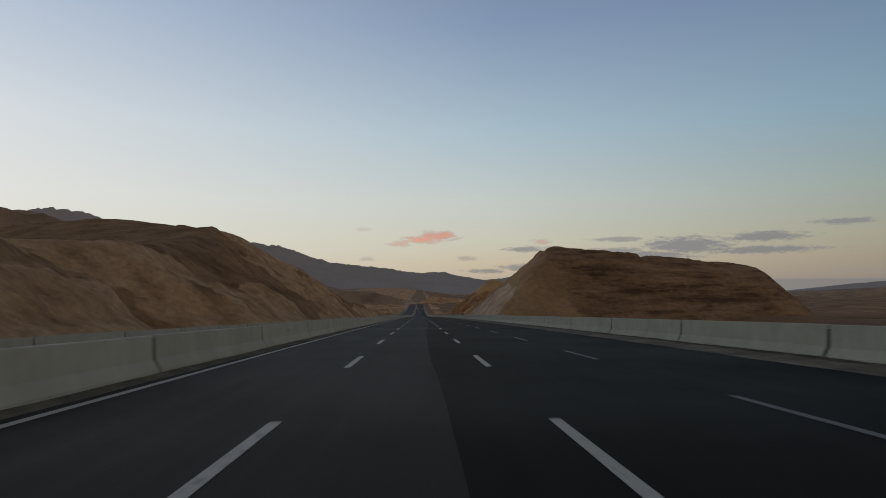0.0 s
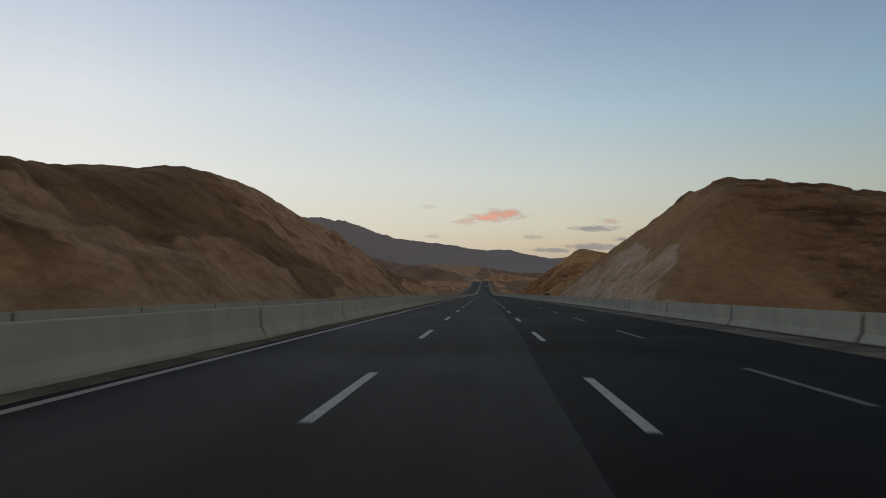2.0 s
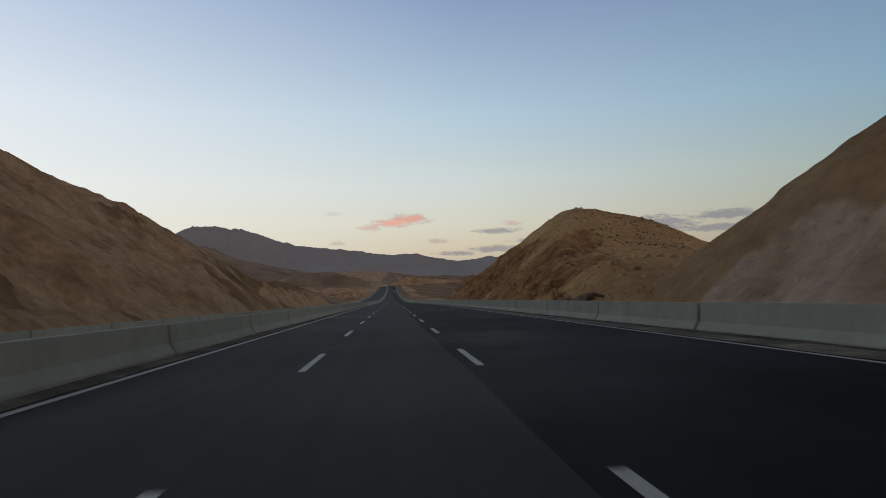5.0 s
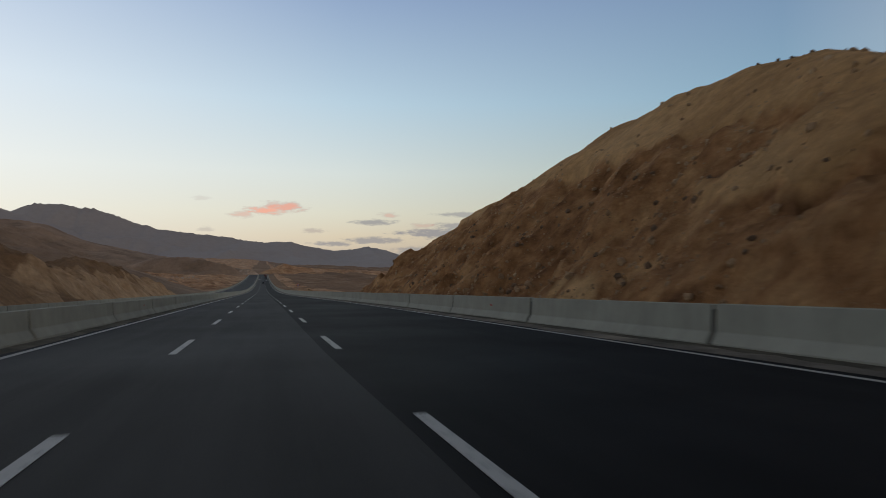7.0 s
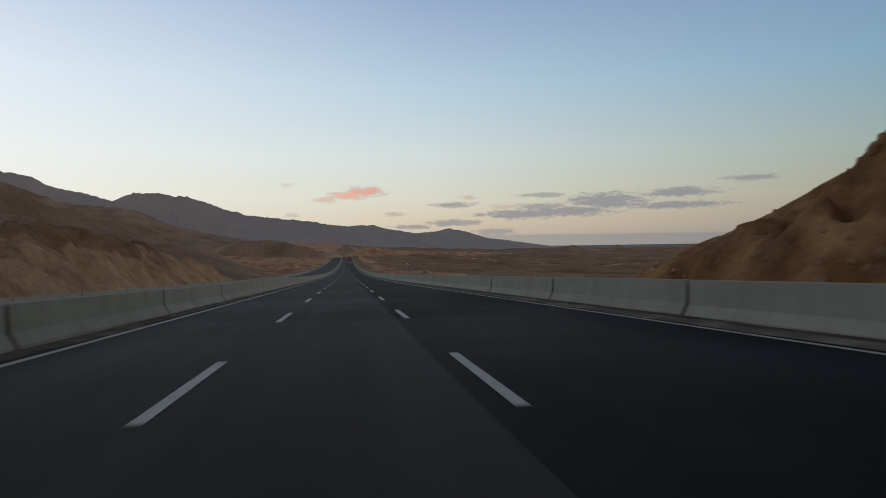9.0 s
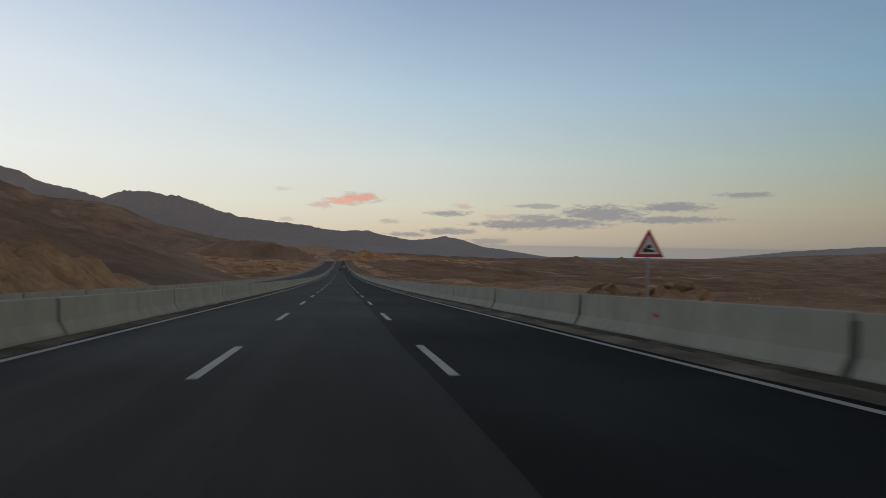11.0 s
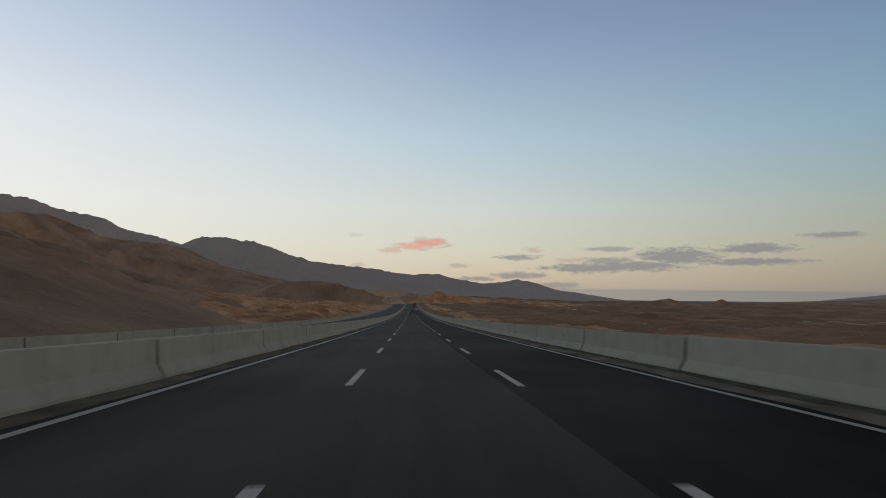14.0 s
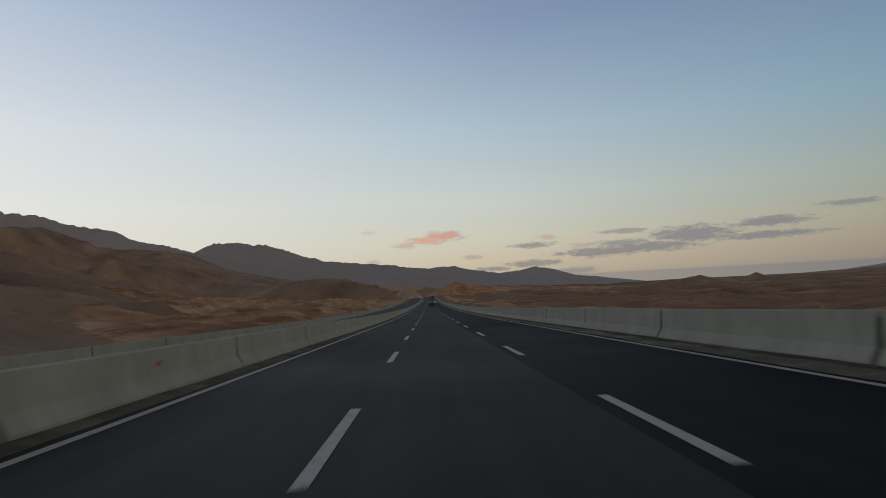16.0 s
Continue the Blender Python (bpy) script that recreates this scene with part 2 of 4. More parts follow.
def asphalt(name, base, worn, gloss=0.07):
    m, nt, b = material(name, 0.72)
    p = place_of(nt)
    streak = noise_tex(nt, 1.0, 5, 0.6, p, (1.3, 0.03, 1.0))
    patch = noise_tex(nt, 0.12, 4, 0.6, p)
    c = blend(nt, spot(nt, streak, 0.35, 0.7), base, worn)
    c = blend(nt, 0.4, c, ramp(nt, patch, [(0.35, (0.7, 0.7, 0.72)), (0.65, (1.2, 1.2, 1.18))]), "MULTIPLY")
    grain = noise_tex(nt, 45.0, 3, 0.7, p)
    c = blend(nt, 0.5, c, ramp(nt, grain, [(0.3, (0.6, 0.6, 0.6)), (0.7, (1.4, 1.4, 1.4))]), "MULTIPLY")
    nt.links.new(c, b.inputs["Base Color"])
    nt.links.new(ramp(nt, patch, [(0.3, (0.62, 0.62, 0.62)), (0.7, (0.82, 0.82, 0.82))]), b.inputs["Roughness"])
    bump(nt, b, grain, 0.35, 0.01)
    b.inputs["Specular IOR Level"].default_value = gloss
    return m


def paint_mat(name, colour, wear):
    m, nt, b = material(name, 0.6)
    p = place_of(nt)
    c = blend(nt, spot(nt, noise_tex(nt, 6.0, 8, 0.7, p), wear, wear + 0.12), colour, tuple(v * 0.35 for v in colour))
    nt.links.new(c, b.inputs["Base Color"])
    return m


def concrete(name, tone):
    m, nt, b = material(name, 0.85)
    p = place_of(nt)
    cloud = noise_tex(nt, 0.7, 6, 0.65, p)
    runs = noise_tex(nt, 1.0, 5, 0.6, p, (4.0, 4.0, 0.35))
    c = ramp(nt, cloud, [(0.3, tuple(v * 0.84 for v in tone)), (0.55, tone), (0.75, tuple(min(1, v * 1.12) for v in tone))])
    c = blend(nt, 0.18, c, ramp(nt, runs, [(0.35, (0.72, 0.7, 0.66)), (0.6, (1.08, 1.08, 1.06))]), "MULTIPLY")
    info = nt.nodes.new("ShaderNodeObjectInfo")
    c = blend(nt, 0.2, c, ramp(nt, info.outputs["Random"], [(0.0, (0.8, 0.8, 0.8)), (1.0, (1.15, 1.15, 1.12))]), "MULTIPLY")
    nt.links.new(c, b.inputs["Base Color"])
    bump(nt, b, noise_tex(nt, 14.0, 6, 0.6, p), 0.25, 0.01)
    b.inputs["Specular IOR Level"].default_value = 0.2
    return m


def plain(name, colour, rough=0.5, metal=0.0):
    m, nt, b = material(name, rough, metal)
    p = place_of(nt)
    c = blend(nt, 0.35, colour, ramp(nt, noise_tex(nt, 8.0, 5, 0.6, p), [(0.35, (0.75, 0.75, 0.75)), (0.65, (1.15, 1.15, 1.15))]), "MULTIPLY")
    nt.links.new(c, b.inputs["Base Color"])
    return m


SAND = earth("desert_ground", (0.19, 0.111, 0.06), (0.29, 0.175, 0.097), (0.42, 0.282, 0.172), 45.0, 0, 0.5, 0.6, 1.0)
CUT_ROCK = earth("sand_and_rubble_slope", (0.49, 0.282, 0.116), (0.65, 0.385, 0.165), (0.73, 0.46, 0.215), 14.0, 0.1, 0.9, 1.0, 0, ((0.2, 0.092, 0.036), (0.43, 0.218, 0.086), (0.68, 0.4, 0.18), 2.4))
CUT_ROCK_PALE = earth("bedded_rock", (0.34, 0.2, 0.095), (0.46, 0.285, 0.14), (0.55, 0.36, 0.195), 18.0, 0.0, 0.8, 0.9, 0, ((0.45, 0.305, 0.185), (0.64, 0.46, 0.315), (0.77, 0.59, 0.435), 4.0), ((0.13, 0.074, 0.038), (0.27, 0.156, 0.079), (0.38, 0.232, 0.122)))
TAN_SLOPE = earth("brown_cut_slope", (0.165, 0.098, 0.05), (0.29, 0.174, 0.088), (0.41, 0.258, 0.136), 12.0, 0.1, 0.9, 0.8, 0, ((0.31, 0.19, 0.096), (0.5, 0.325, 0.178), (0.62, 0.43, 0.255), 7.0))
PALE_BANK = earth("pale_cut_bank", (0.42, 0.3, 0.2), (0.58, 0.44, 0.32), (0.7, 0.56, 0.43), 9.0, 0.1, 0.6, 0.4)
HILL_BROWN = earth("brown_hillside", (0.235, 0.164, 0.11), (0.36, 0.248, 0.165), (0.49, 0.34, 0.228), 48.0, 0, 0.9, 0.3)
HILL_OCHRE = earth("ochre_bank", (0.36, 0.192, 0.098), (0.58, 0.335, 0.175), (0.76, 0.52, 0.325), 14.0, 0.35, 0.9, 0.4)
# far rock: the haze of distance is mixed into these pale, nearly even greys
MOUNT_HAZY = earth("hazy_mountain_rock", (0.385, 0.345, 0.318), (0.4, 0.358, 0.33), (0.415, 0.371, 0.342), 300.0, 0, 0.08, 0.04)
ROAD_OLD = asphalt("worn_asphalt", (0.0285, 0.0272, 0.025), (0.041, 0.0388, 0.0357))
ROAD_NEW = asphalt("dark_asphalt", (0.009, 0.0086, 0.0079), (0.0135, 0.0128, 0.0118), 0.045)
PAINT = paint_mat("road_paint", (0.4, 0.39, 0.35), 0.53)
PAINT_EDGE = paint_mat("edge_line_paint", (0.45, 0.42, 0.355), 0.58)
PAINT_OLD = paint_mat("faded_road_paint", (0.085, 0.085, 0.082), 0.5)
CONCRETE = concrete("barrier_concrete", (0.36, 0.361, 0.297))
DIRT = earth("gutter_dirt", (0.11, 0.099, 0.079), (0.19, 0.168, 0.132), (0.36, 0.31, 0.235), 1.6, 0, 0.6, 6.0)
# darker tone for the narrow strip at the roadside barrier's foot
FOOT_DARK = earth("dark_foot_strip", (0.063, 0.057, 0.042), (0.108, 0.096, 0.07), (0.2, 0.172, 0.122), 1.2, 0, 0.6, 6.0)
DIRT_OLIVE = earth("median_gutter_grit", (0.092, 0.086, 0.064), (0.155, 0.142, 0.105), (0.27, 0.24, 0.175), 1.2, 0, 0.6, 6.0)
STEEL = plain("galvanised_steel", (0.35, 0.36, 0.37), 0.45, 0.8)
SIGN_RED = plain("sign_red", (0.45, 0.03, 0.03), 0.4)
SIGN_WHITE = plain("sign_white", (0.75, 0.74, 0.7), 0.4)
SIGN_BLACK = plain("sign_black", (0.02, 0.02, 0.02), 0.5)
JOINT = plain("dark_joint_mortar", (0.075, 0.072, 0.06), 0.95)
RED_MARK = plain("red_reflector", (0.42, 0.07, 0.05), 0.6)
SEA = plain("sea", (0.17, 0.2, 0.225), 0.8)


# ---- mesh helpers ----
def mesh_of(name, verts, faces, mats, slots=None, flat=False):
    me = bpy.data.meshes.new(name)
    me.from_pydata([tuple(map(float, v)) for v in verts], [], [tuple(map(int, f)) for f in faces])
    for m in mats:
        me.materials.append(m)
    me.polygons.foreach_set("use_smooth", [not flat] * len(me.polygons))
    if slots is not None:
        me.polygons.foreach_set("material_index", list(map(int, slots)))
    me.update()
    return me


def sheet(name, X, Y, Z, mats, slots=None):
    """A grid of points as one mesh."""
    n, k = X.shape
    verts = np.stack([X, Y, Z], -1).reshape(-1, 3)
    a = (np.arange(n - 1)[:, None] * k + np.arange(k - 1)[None, :]).reshape(-1)
    faces = np.stack([a, a + 1, a + k + 1, a + k], 1)
    return new(name, mesh_of(name, verts, faces, mats, slots))


def part(name, bm, mat, parent, label=""):
    """Links a bmesh as one mesh object under a thing."""
    me = bpy.data.meshes.new(name)
    bm.to_mesh(me)
    bm.free()
    me.materials.append(mat)
    ob = new(name, me)
    ob.parent = parent
    return tagged(ob, label)


def box(bm, x0, x1, y0, y1, z0, z1, bevel=0.0):
    r = bmesh.ops.create_cube(bm, size=1, matrix=Matrix.Translation(((x0 + x1) / 2, (y0 + y1) / 2, (z0 + z1) / 2)) @ Matrix.Diagonal((x1 - x0, y1 - y0, z1 - z0, 1)))
    if bevel:
        es = list({e for v in r["verts"] for e in v.link_edges})
        bmesh.ops.bevel(bm, geom=es, offset=bevel, segments=2, affect="EDGES")
    return bm


def strip(name, s0, s1, left, right, lift, mat, step=4.0, thick=0.0, across=2):
    """A ribbon of the road between two lines that run along it."""
    s = np.linspace(s0, s1, max(2, int((s1 - s0) / step) + 1))
    l = left(s) if callable(left) else np.full_like(s, left)
    r = right(s) if callable(right) else np.full_like(s, right)
    u = np.linspace(0, 1, across)
    X = l[:, None] * (1 - u) + r[:, None] * u
    Y = np.repeat(s[:, None], across, 1)
    return sheet(name, X, Y, zroad(Y) + lift, [mat])


# ---- the land ----
def base_land(x, s):
    """The lie of the land without the cut hills."""
    near = zroad(np.clip(s, -300, 1190)) - 0.9
    right = smooth(x, 12, 500)
    far = -53.0 + 0 * x
    late = smooth(s, 300, 420)
    z = near * (1 - right) + np.minimum(near, far) * right * late + near * right * (1 - late)
    out = np.maximum(np.maximum(x - 14, -24 - x), 0)
    rolling = fbm(x / 120, s / 120, 3, 5) * 3.4 * smooth(out, 15, 260) + fbm(x / 26, s / 26, 9, 4) * 0.9 * smooth(out, 2, 40)
    start = np.interp(s, (430, 575, 720, 800, 1000, 1100, 1300), (27, 27, 58, 80, 155, 205, 280))
    climb = np.clip(-x - start, 0, 330)
    hummock = fbm(x / 38, s / 38, 45, 5) * 2.4 * smooth(out, 18, 110) * (1 - smooth(out, 500, 900))
    hummock = hummock + ridged(x / 30, s / 30, 47, 5) * 1.6 * smooth(-x, 30, 55) * smooth(s, 540, 640) * (1 - smooth(climb, 5, 60))
    gully = ridged(x / 70, s / 55, 27, 5) * 6.5 * smooth(climb, 6, 150) + ridged(x / 24, s / 16, 29, 4) * 1.3 * smooth(climb, 3, 50)
    z = z + rolling + hummock + (climb * 0.27 + gully) * smooth(s, 430, 540) * (1 - smooth(s, 1250, 1600))
    # worn banks of soft ochre earth at the hill's foot, and low heaps on the plain
    bank = smooth(-x, 24, 36) * smooth(s + 0.25 * x + fbm(x / 30, s / 30, 63, 3) * 12, 600, 650) * (1 - smooth(climb, 0, 40)) * (1 - smooth(s, 1040, 1120))
    z = z + bank * (0.5 + 4.2 * smooth(-x, 60, 180) + ridged(x / 26, s / 30, 65, 4) * 1.7 + ridged(x / 8, s / 10, 67, 4) * 0.75 + fbm(x / 3.5, s / 3.5, 69, 3) * 0.22)
    flank = smooth(climb, 2, 25) * smooth(s, 430, 480) * (1 - smooth(out, 250, 420))
    z = z + flank * (ridged(x / 17, s / 11, 75, 4) * 0.8 + fbm(x / 6, s / 6, 77, 4) * 0.35)
    plain = smooth(x, 14, 24) * smooth(s, 330, 380) * (1 - smooth(x, 180, 300))
    z = z + plain * (ridged(x / 22, s / 34, 85, 4) * 0.75 + fbm(x / 7, s / 7, 86, 4) * 0.35)
    z = z + smooth(s, 390, 420) * np.exp(-((x - 18) / 5.5) ** 2) * (1.15 + 0.7 * fbm(x / 9, s / 22, 88, 4))
    z = z - smooth(s, 2050, 2700) * smooth(x, -200, 500) * 60
    verge = zroad(s) - 0.14 - 0.05 * np.clip(-6.6 - x, 0, 15)
    core = smooth(x, -23.0, -20.5) * (1 - smooth(x, 13.0, 15.5)) * (1 - smooth(s, 1210, 1260))
    return z * (1 - core) + verge * core


def spread(lo, hi, fine_lo, fine_hi, fine_step, grow):
    """Coordinates that are close together inside a stretch and wider apart outside it."""
    mid = list(np.arange(fine_lo, fine_hi + 0.01, fine_step))
    d, v, down = fine_step, fine_lo, []
    while v > lo:
        d *= grow
        v -= d
        down.append(max(v, lo))
    d, v, up = fine_step, fine_hi, []
    while v < hi:
        d *= grow
        v += d
        up.append(min(v, hi))
    return np.array(down[::-1] + mid + up)


gx = spread(-4600, 4600, -130, 120, 1.6, 1.05)
gs = spread(-500, 4950, 330, 1010, 2.2, 1.03)
GX, GS = np.meshgrid(gx, gs)
umber = (GX < -22.5 + fbm(GX / 30, GS / 30, 15, 4) * 2.5) & (GS > 470 + fbm(GX / 40, GS / 40, 19, 4) * 25)
foot_line = np.interp(GS, (430, 590, 720, 800, 1000, 1100, 1300), (27, 32, 82, 110, 190, 236, 300)) + fbm(GX / 45, GS / 45, 33, 5) * 24
flats = umber & (-GX < foot_line) & (GS > 600 + fbm(GX / 30, GS / 30, 35, 4) * 30)
near_bank = (GX > 14) & (GX < 25 + fbm(GX / 20, GS / 20, 95, 4) * 6) & (GS > 388)
ground = sheet("ground", GX, GS, base_land(GX, GS), [SAND, HILL_BROWN, HILL_OCHRE], (umber.astype(int) + flats + 2 * near_bank)[:-1, :-1].reshape(-1))
tagged(ground, "brown stony desert ground falling gently to the sea", "ground", kind="structure")

along = np.linspace(0, 1, 90)[:, None]
across = np.linspace(-2.6, 2.6, 5)[None, :]
TX = 120 + 260 * along + 0 * across
TY = 1092 - 130 * along + 9 * np.sin(along * 9) + across * (1 + 0.3 * np.sin(along * 31))
track = sheet("track", TX, TY, base_land(TX, TY) + 0.35 - 0.09 * across ** 2, [PALE_BANK])
tagged(track, "pale dusty track winding over the plain", "track", kind="structure")

water = new("water", mesh_of("water", [(300, 2200, -92), (4800, 2200, -92), (4800, 4950, -92), (-400, 4950, -92)], [(0, 1, 2, 3)], [SEA]))
tagged(water, "distant grey-blue sea under the dusk sky", "sea", kind="structure")


def cut_hill(name, side, toe, slope, at, cap, s0, s1, depth, mat, seed, label, rough=1.0, res=0.8, back=70.0, pale=None, bench=0.0, fall=0.16, far_at=12.0, ease=None, beds=None, hollow=None, swell=0.5, blur=(0.75, 1.25)):
    """A hill that the road was cut into: a steep face from the toe up to a rounded crest, then falling away behind."""
    s = np.arange(s0, s1 + res, res)
    u = np.concatenate([np.arange(-3.0, 42.0, res * 0.75), 42.0 + (np.linspace(0, 1, 40) ** 1.6) * (depth - 42.0)])
    U, S = np.meshgrid(u, s)
    rough = rough(S) if callable(rough) else rough
    wob = fbm(S / 22, U / 40, seed + 5, 4) * 0.5 * rough
    slope = slope(S) if callable(slope) else slope
    face = slope * (U + wob)
    if ease:
        face = np.minimum(face, ease[0] + ease[1](S) * (U + wob - ease[0] / slope) + fbm(S / 9, U / 9, seed + 71, 3) * 0.3)
    line = np.interp(s, at, cap)
    ker = np.hanning(int(9 / res) * 2 + 1)
    line = np.convolve(np.pad(line, len(ker) // 2, mode="edge"), ker / ker.sum(), "valid")
    top = np.repeat(line[:, None], len(u), 1)
    cap0 = top
    if callable(fall):
        fall, far_at = fall(top), np.interp(top, (5.0, 10.0), (45.0, far_at))
    top = top + fbm(S / 18, U / 18, seed, 4) * 0.009 * top + fbm(S / 5, U / 5, seed + 11, 3) * 0.22 * rough
    run = np.maximum(U - top / slope, 0)
    top = top - run * fall * (1 - np.exp(-run / 5)) - np.maximum(run - far_at, 0) ** 1.35 * (np.maximum(cap0, 0) / back ** 1.35)
    top = np.maximum(top, -4.0)
    k = 1.0 + 0.05 * np.maximum(top, 0)
    blendf = np.clip(0.5 + 0.5 * (top - face) / k, 0, 1)
    h = top * (1 - blendf) + face * blendf - k * blendf * (1 - blendf)
    live = smooth(h, 0.2, 3.0)
    # ledges, gullies and rubble on the face
    gully = ridged(S / 9, (U + 0.4 * S) / 30, seed + 21, 4) * 0.55
    pits = np.minimum(ridged(S / 4.5, U / 3.0, seed + 37, 4), 0.4) * 0.25 - 0.6 * smooth(fbm(S / 2.4, U / 2.0, seed + 39, 3), 0.3, 0.75)
    lumps = pits + fbm(S / 3.2, U / 3.2, seed + 31, 4) * 0.4 + fbm(S / 0.9, U / 0.9, seed + 41, 3) * 0.12
    steps = bench * np.sin(h * 2.1 + fbm(S / 15, U / 15, seed + 51, 3) * 2.0) * 0.5
    craggy = 1.0
    if pale:
        q = np.full_like(S, 9.0)
        for ps, pu, ws, wu in pale[1:]:
            q = np.minimum(q, ((S - ps) / ws) ** 2 + ((U - pu) / wu) ** 2 + fbm(S / 9, U / 9, seed + 61, 5) * 0.75)
        if ease:
            q = np.maximum(q, 1.0 + (h - ease[0] - 1.6 - fbm(S / 8, U / 8, seed + 81, 4) * 0.55) / 1.5)
        craggy = 1.0 + (pale[0] - 1.0) * (1 - smooth(q, 0.7, 1.2)) * (1 - smooth(h, cap0 - 3.5, cap0 - 1.0))
    if beds:
        # bedded rock beyond the sand fan: ledges of harder stone
        where = smooth(U + fbm(S / 9, U / 9, seed + 91, 4) * 2.5, beds[0], beds[0] + 3.0)
        level = h + zroad(S) * 0.4 + fbm(S / 22, U / 16, seed + 93, 4) * 1.8
        ledge = np.abs((level / beds[1]) % 1.0 - 0.5) * 2
        h = h + where * live * (smooth(ledge, 0.15, 0.5) - 0.5) * beds[2] * smooth(fbm(S / 16, U / 9, seed + 97, 3), -0.35, 0.5)
        h = h + where * live * ridged(S / 12, U / 7, seed + 99, 4) * 0.2
    h = h + live * swell * (ridged(S / 26, U / 20, seed + 111, 4) - 0.4 + 0.55 * fbm(S / 9, U / 9, seed + 113, 4)) * (1 - smooth(h, cap0 - 5.0, cap0 - 1.0)) * smooth(U, 0.5, 6.0)
    if pale and pale[0] > 2:
        # the rubble face is cut in below the sand above it
        h = h - live * 0.7 * (1 - smooth(q, 0.9, 1.06)) * smooth(U, 1.0, 5.0)
    if hollow:
        for hs, hu, ws, wu, deep in hollow:
            h = h - deep * np.exp(-((S - hs) / ws) ** 2 - ((U - hu) / wu) ** 2)
    h = h + live * rough * craggy * (gully * (1 - 0.6 * smooth(run, 0, 6)) + lumps) + live * steps * (1 - smooth(run, 0, 4))
    X = side * (toe + U) if not callable(toe) else side * (toe(S) + U)
    Z = zroad(S) - 0.9 + h
    Z = Z - smooth(U, depth - 12, depth) * 25
    ob = sheet(name, X, S, Z, [mat])
    if beds:
        rock = ob.data.attributes.new("rock", "FLOAT", "POINT")
        rock.data.foreach_set("value", where.astype(np.float32).reshape(-1))
    soil = ob.data.attributes.new("soil", "FLOAT", "POINT")
    soil.data.foreach_set("value", (1 - smooth(q, *blur)).astype(np.float32).reshape(-1))
    return tagged(ob, label, "hill", kind="structure")


cut_hill("hill_1", 1, 13.6, 0.95, (100, 110, 118, 125, 131, 139, 147, 160, 172, 178, 182, 188, 193, 197, 201, 205), (-3.0, -2.0, 1.5, 4.6, 7.8, 13.8, 17.2, 18.9, 19.0, 18.2, 14.8, 13.8, 11.8, 7.6, 3.2, 0.0),
         100, 208, 130, CUT_ROCK_PALE, 101, "tan rock hill cut back above the road, bedded, pale chalk at its foot", 0.5, 0.7, 22, (1.5, (153, 1.5, 42, 6.6)), 0.0, 0.095, 50.0, None, (17.0, 1.9, 1.0), ((139.5, 20.4, 1.5, 3.2, 2.2), (133, 34, 1.2, 5, 1.2), (150, 47, 1.5, 6, 1.3)))
cut_hill("hill_2", 1, 12.4, lambda s: np.interp(s, (235, 250, 270, 290), (0.88, 0.98, 0.98, 0.91)), (196, 204, 215, 230, 238, 248, 254, 260, 266, 272, 278, 284, 290, 296, 302, 308, 314, 320, 326, 332, 337), (1.0, 2.6, 4.8, 5.8, 6.8, 10.2, 12.1, 14.8, 16.6, 16.8, 16.9, 17.0, 16.9, 16.3, 15.1, 13.5, 12.1, 10.1, 5.7, 2.0, 0.0),
         196, 338, 110, CUT_ROCK, 202, "steep brown rubble hill beside the road, boulders on its shoulder", 0.35, 0.6, 50, (4.0, (297, 4.5, 62, 15.0)), 0.0, lambda top: np.interp(top, (6.0, 11.0), (0.0, 0.165)), 12.0, (9.6, lambda s: np.interp(s, (284, 302), (0.9, 0.69))))
cut_hill("hill_3", -1, lambda s: 29.0 + 16.0 * np.exp(-((s - 93) / 15) ** 2) + 9.0 * np.exp(-((s - 12) / 14) ** 2),
         lambda s: np.interp(s, (-60, 150, 230, 300, 340), (0.6, 0.62, 0.75, 0.75, 0.85)),
         (-60, 20, 60, 100, 130, 147, 170, 187, 210, 235, 260, 280, 286, 297, 310, 327, 333, 348, 362, 376, 388, 420, 440, 455, 464, 474, 483),
         (6, 8, 11, 15, 17.2, 19.3, 21.5, 25.0, 31.0, 34.8, 36.0, 37, 35.8, 32, 27.3, 23.6, 18.6, 12, 6, 5, 9, 9, 6.5, 4.8, 3.6, 1.8, 0),
         -60, 486, 190, TAN_SLOPE, 303, "smooth tan hillside with a cut face beyond the far carriageway", lambda s: 0.4 + 0.8 * smooth(s, 335, 385), 0.9, 130, (1.0, (138, 2.0, 40, 14.0), (96, 24.0, 34, 16.0), (46, 2.0, 30, 12.0), (205, -1.0, 16, 4.0), (276, 14.0, 52, 46.0), (378, 2.0, 42, 6.0), (456, 5.0, 30, 14.0)), 0.0, lambda top: np.interp(top, (26.0, 33.0, 35.3, 37.0), (0.09, 0.075, 0.0, -0.17)), 48.0, swell=1.5, blur=(0.45, 1.6))


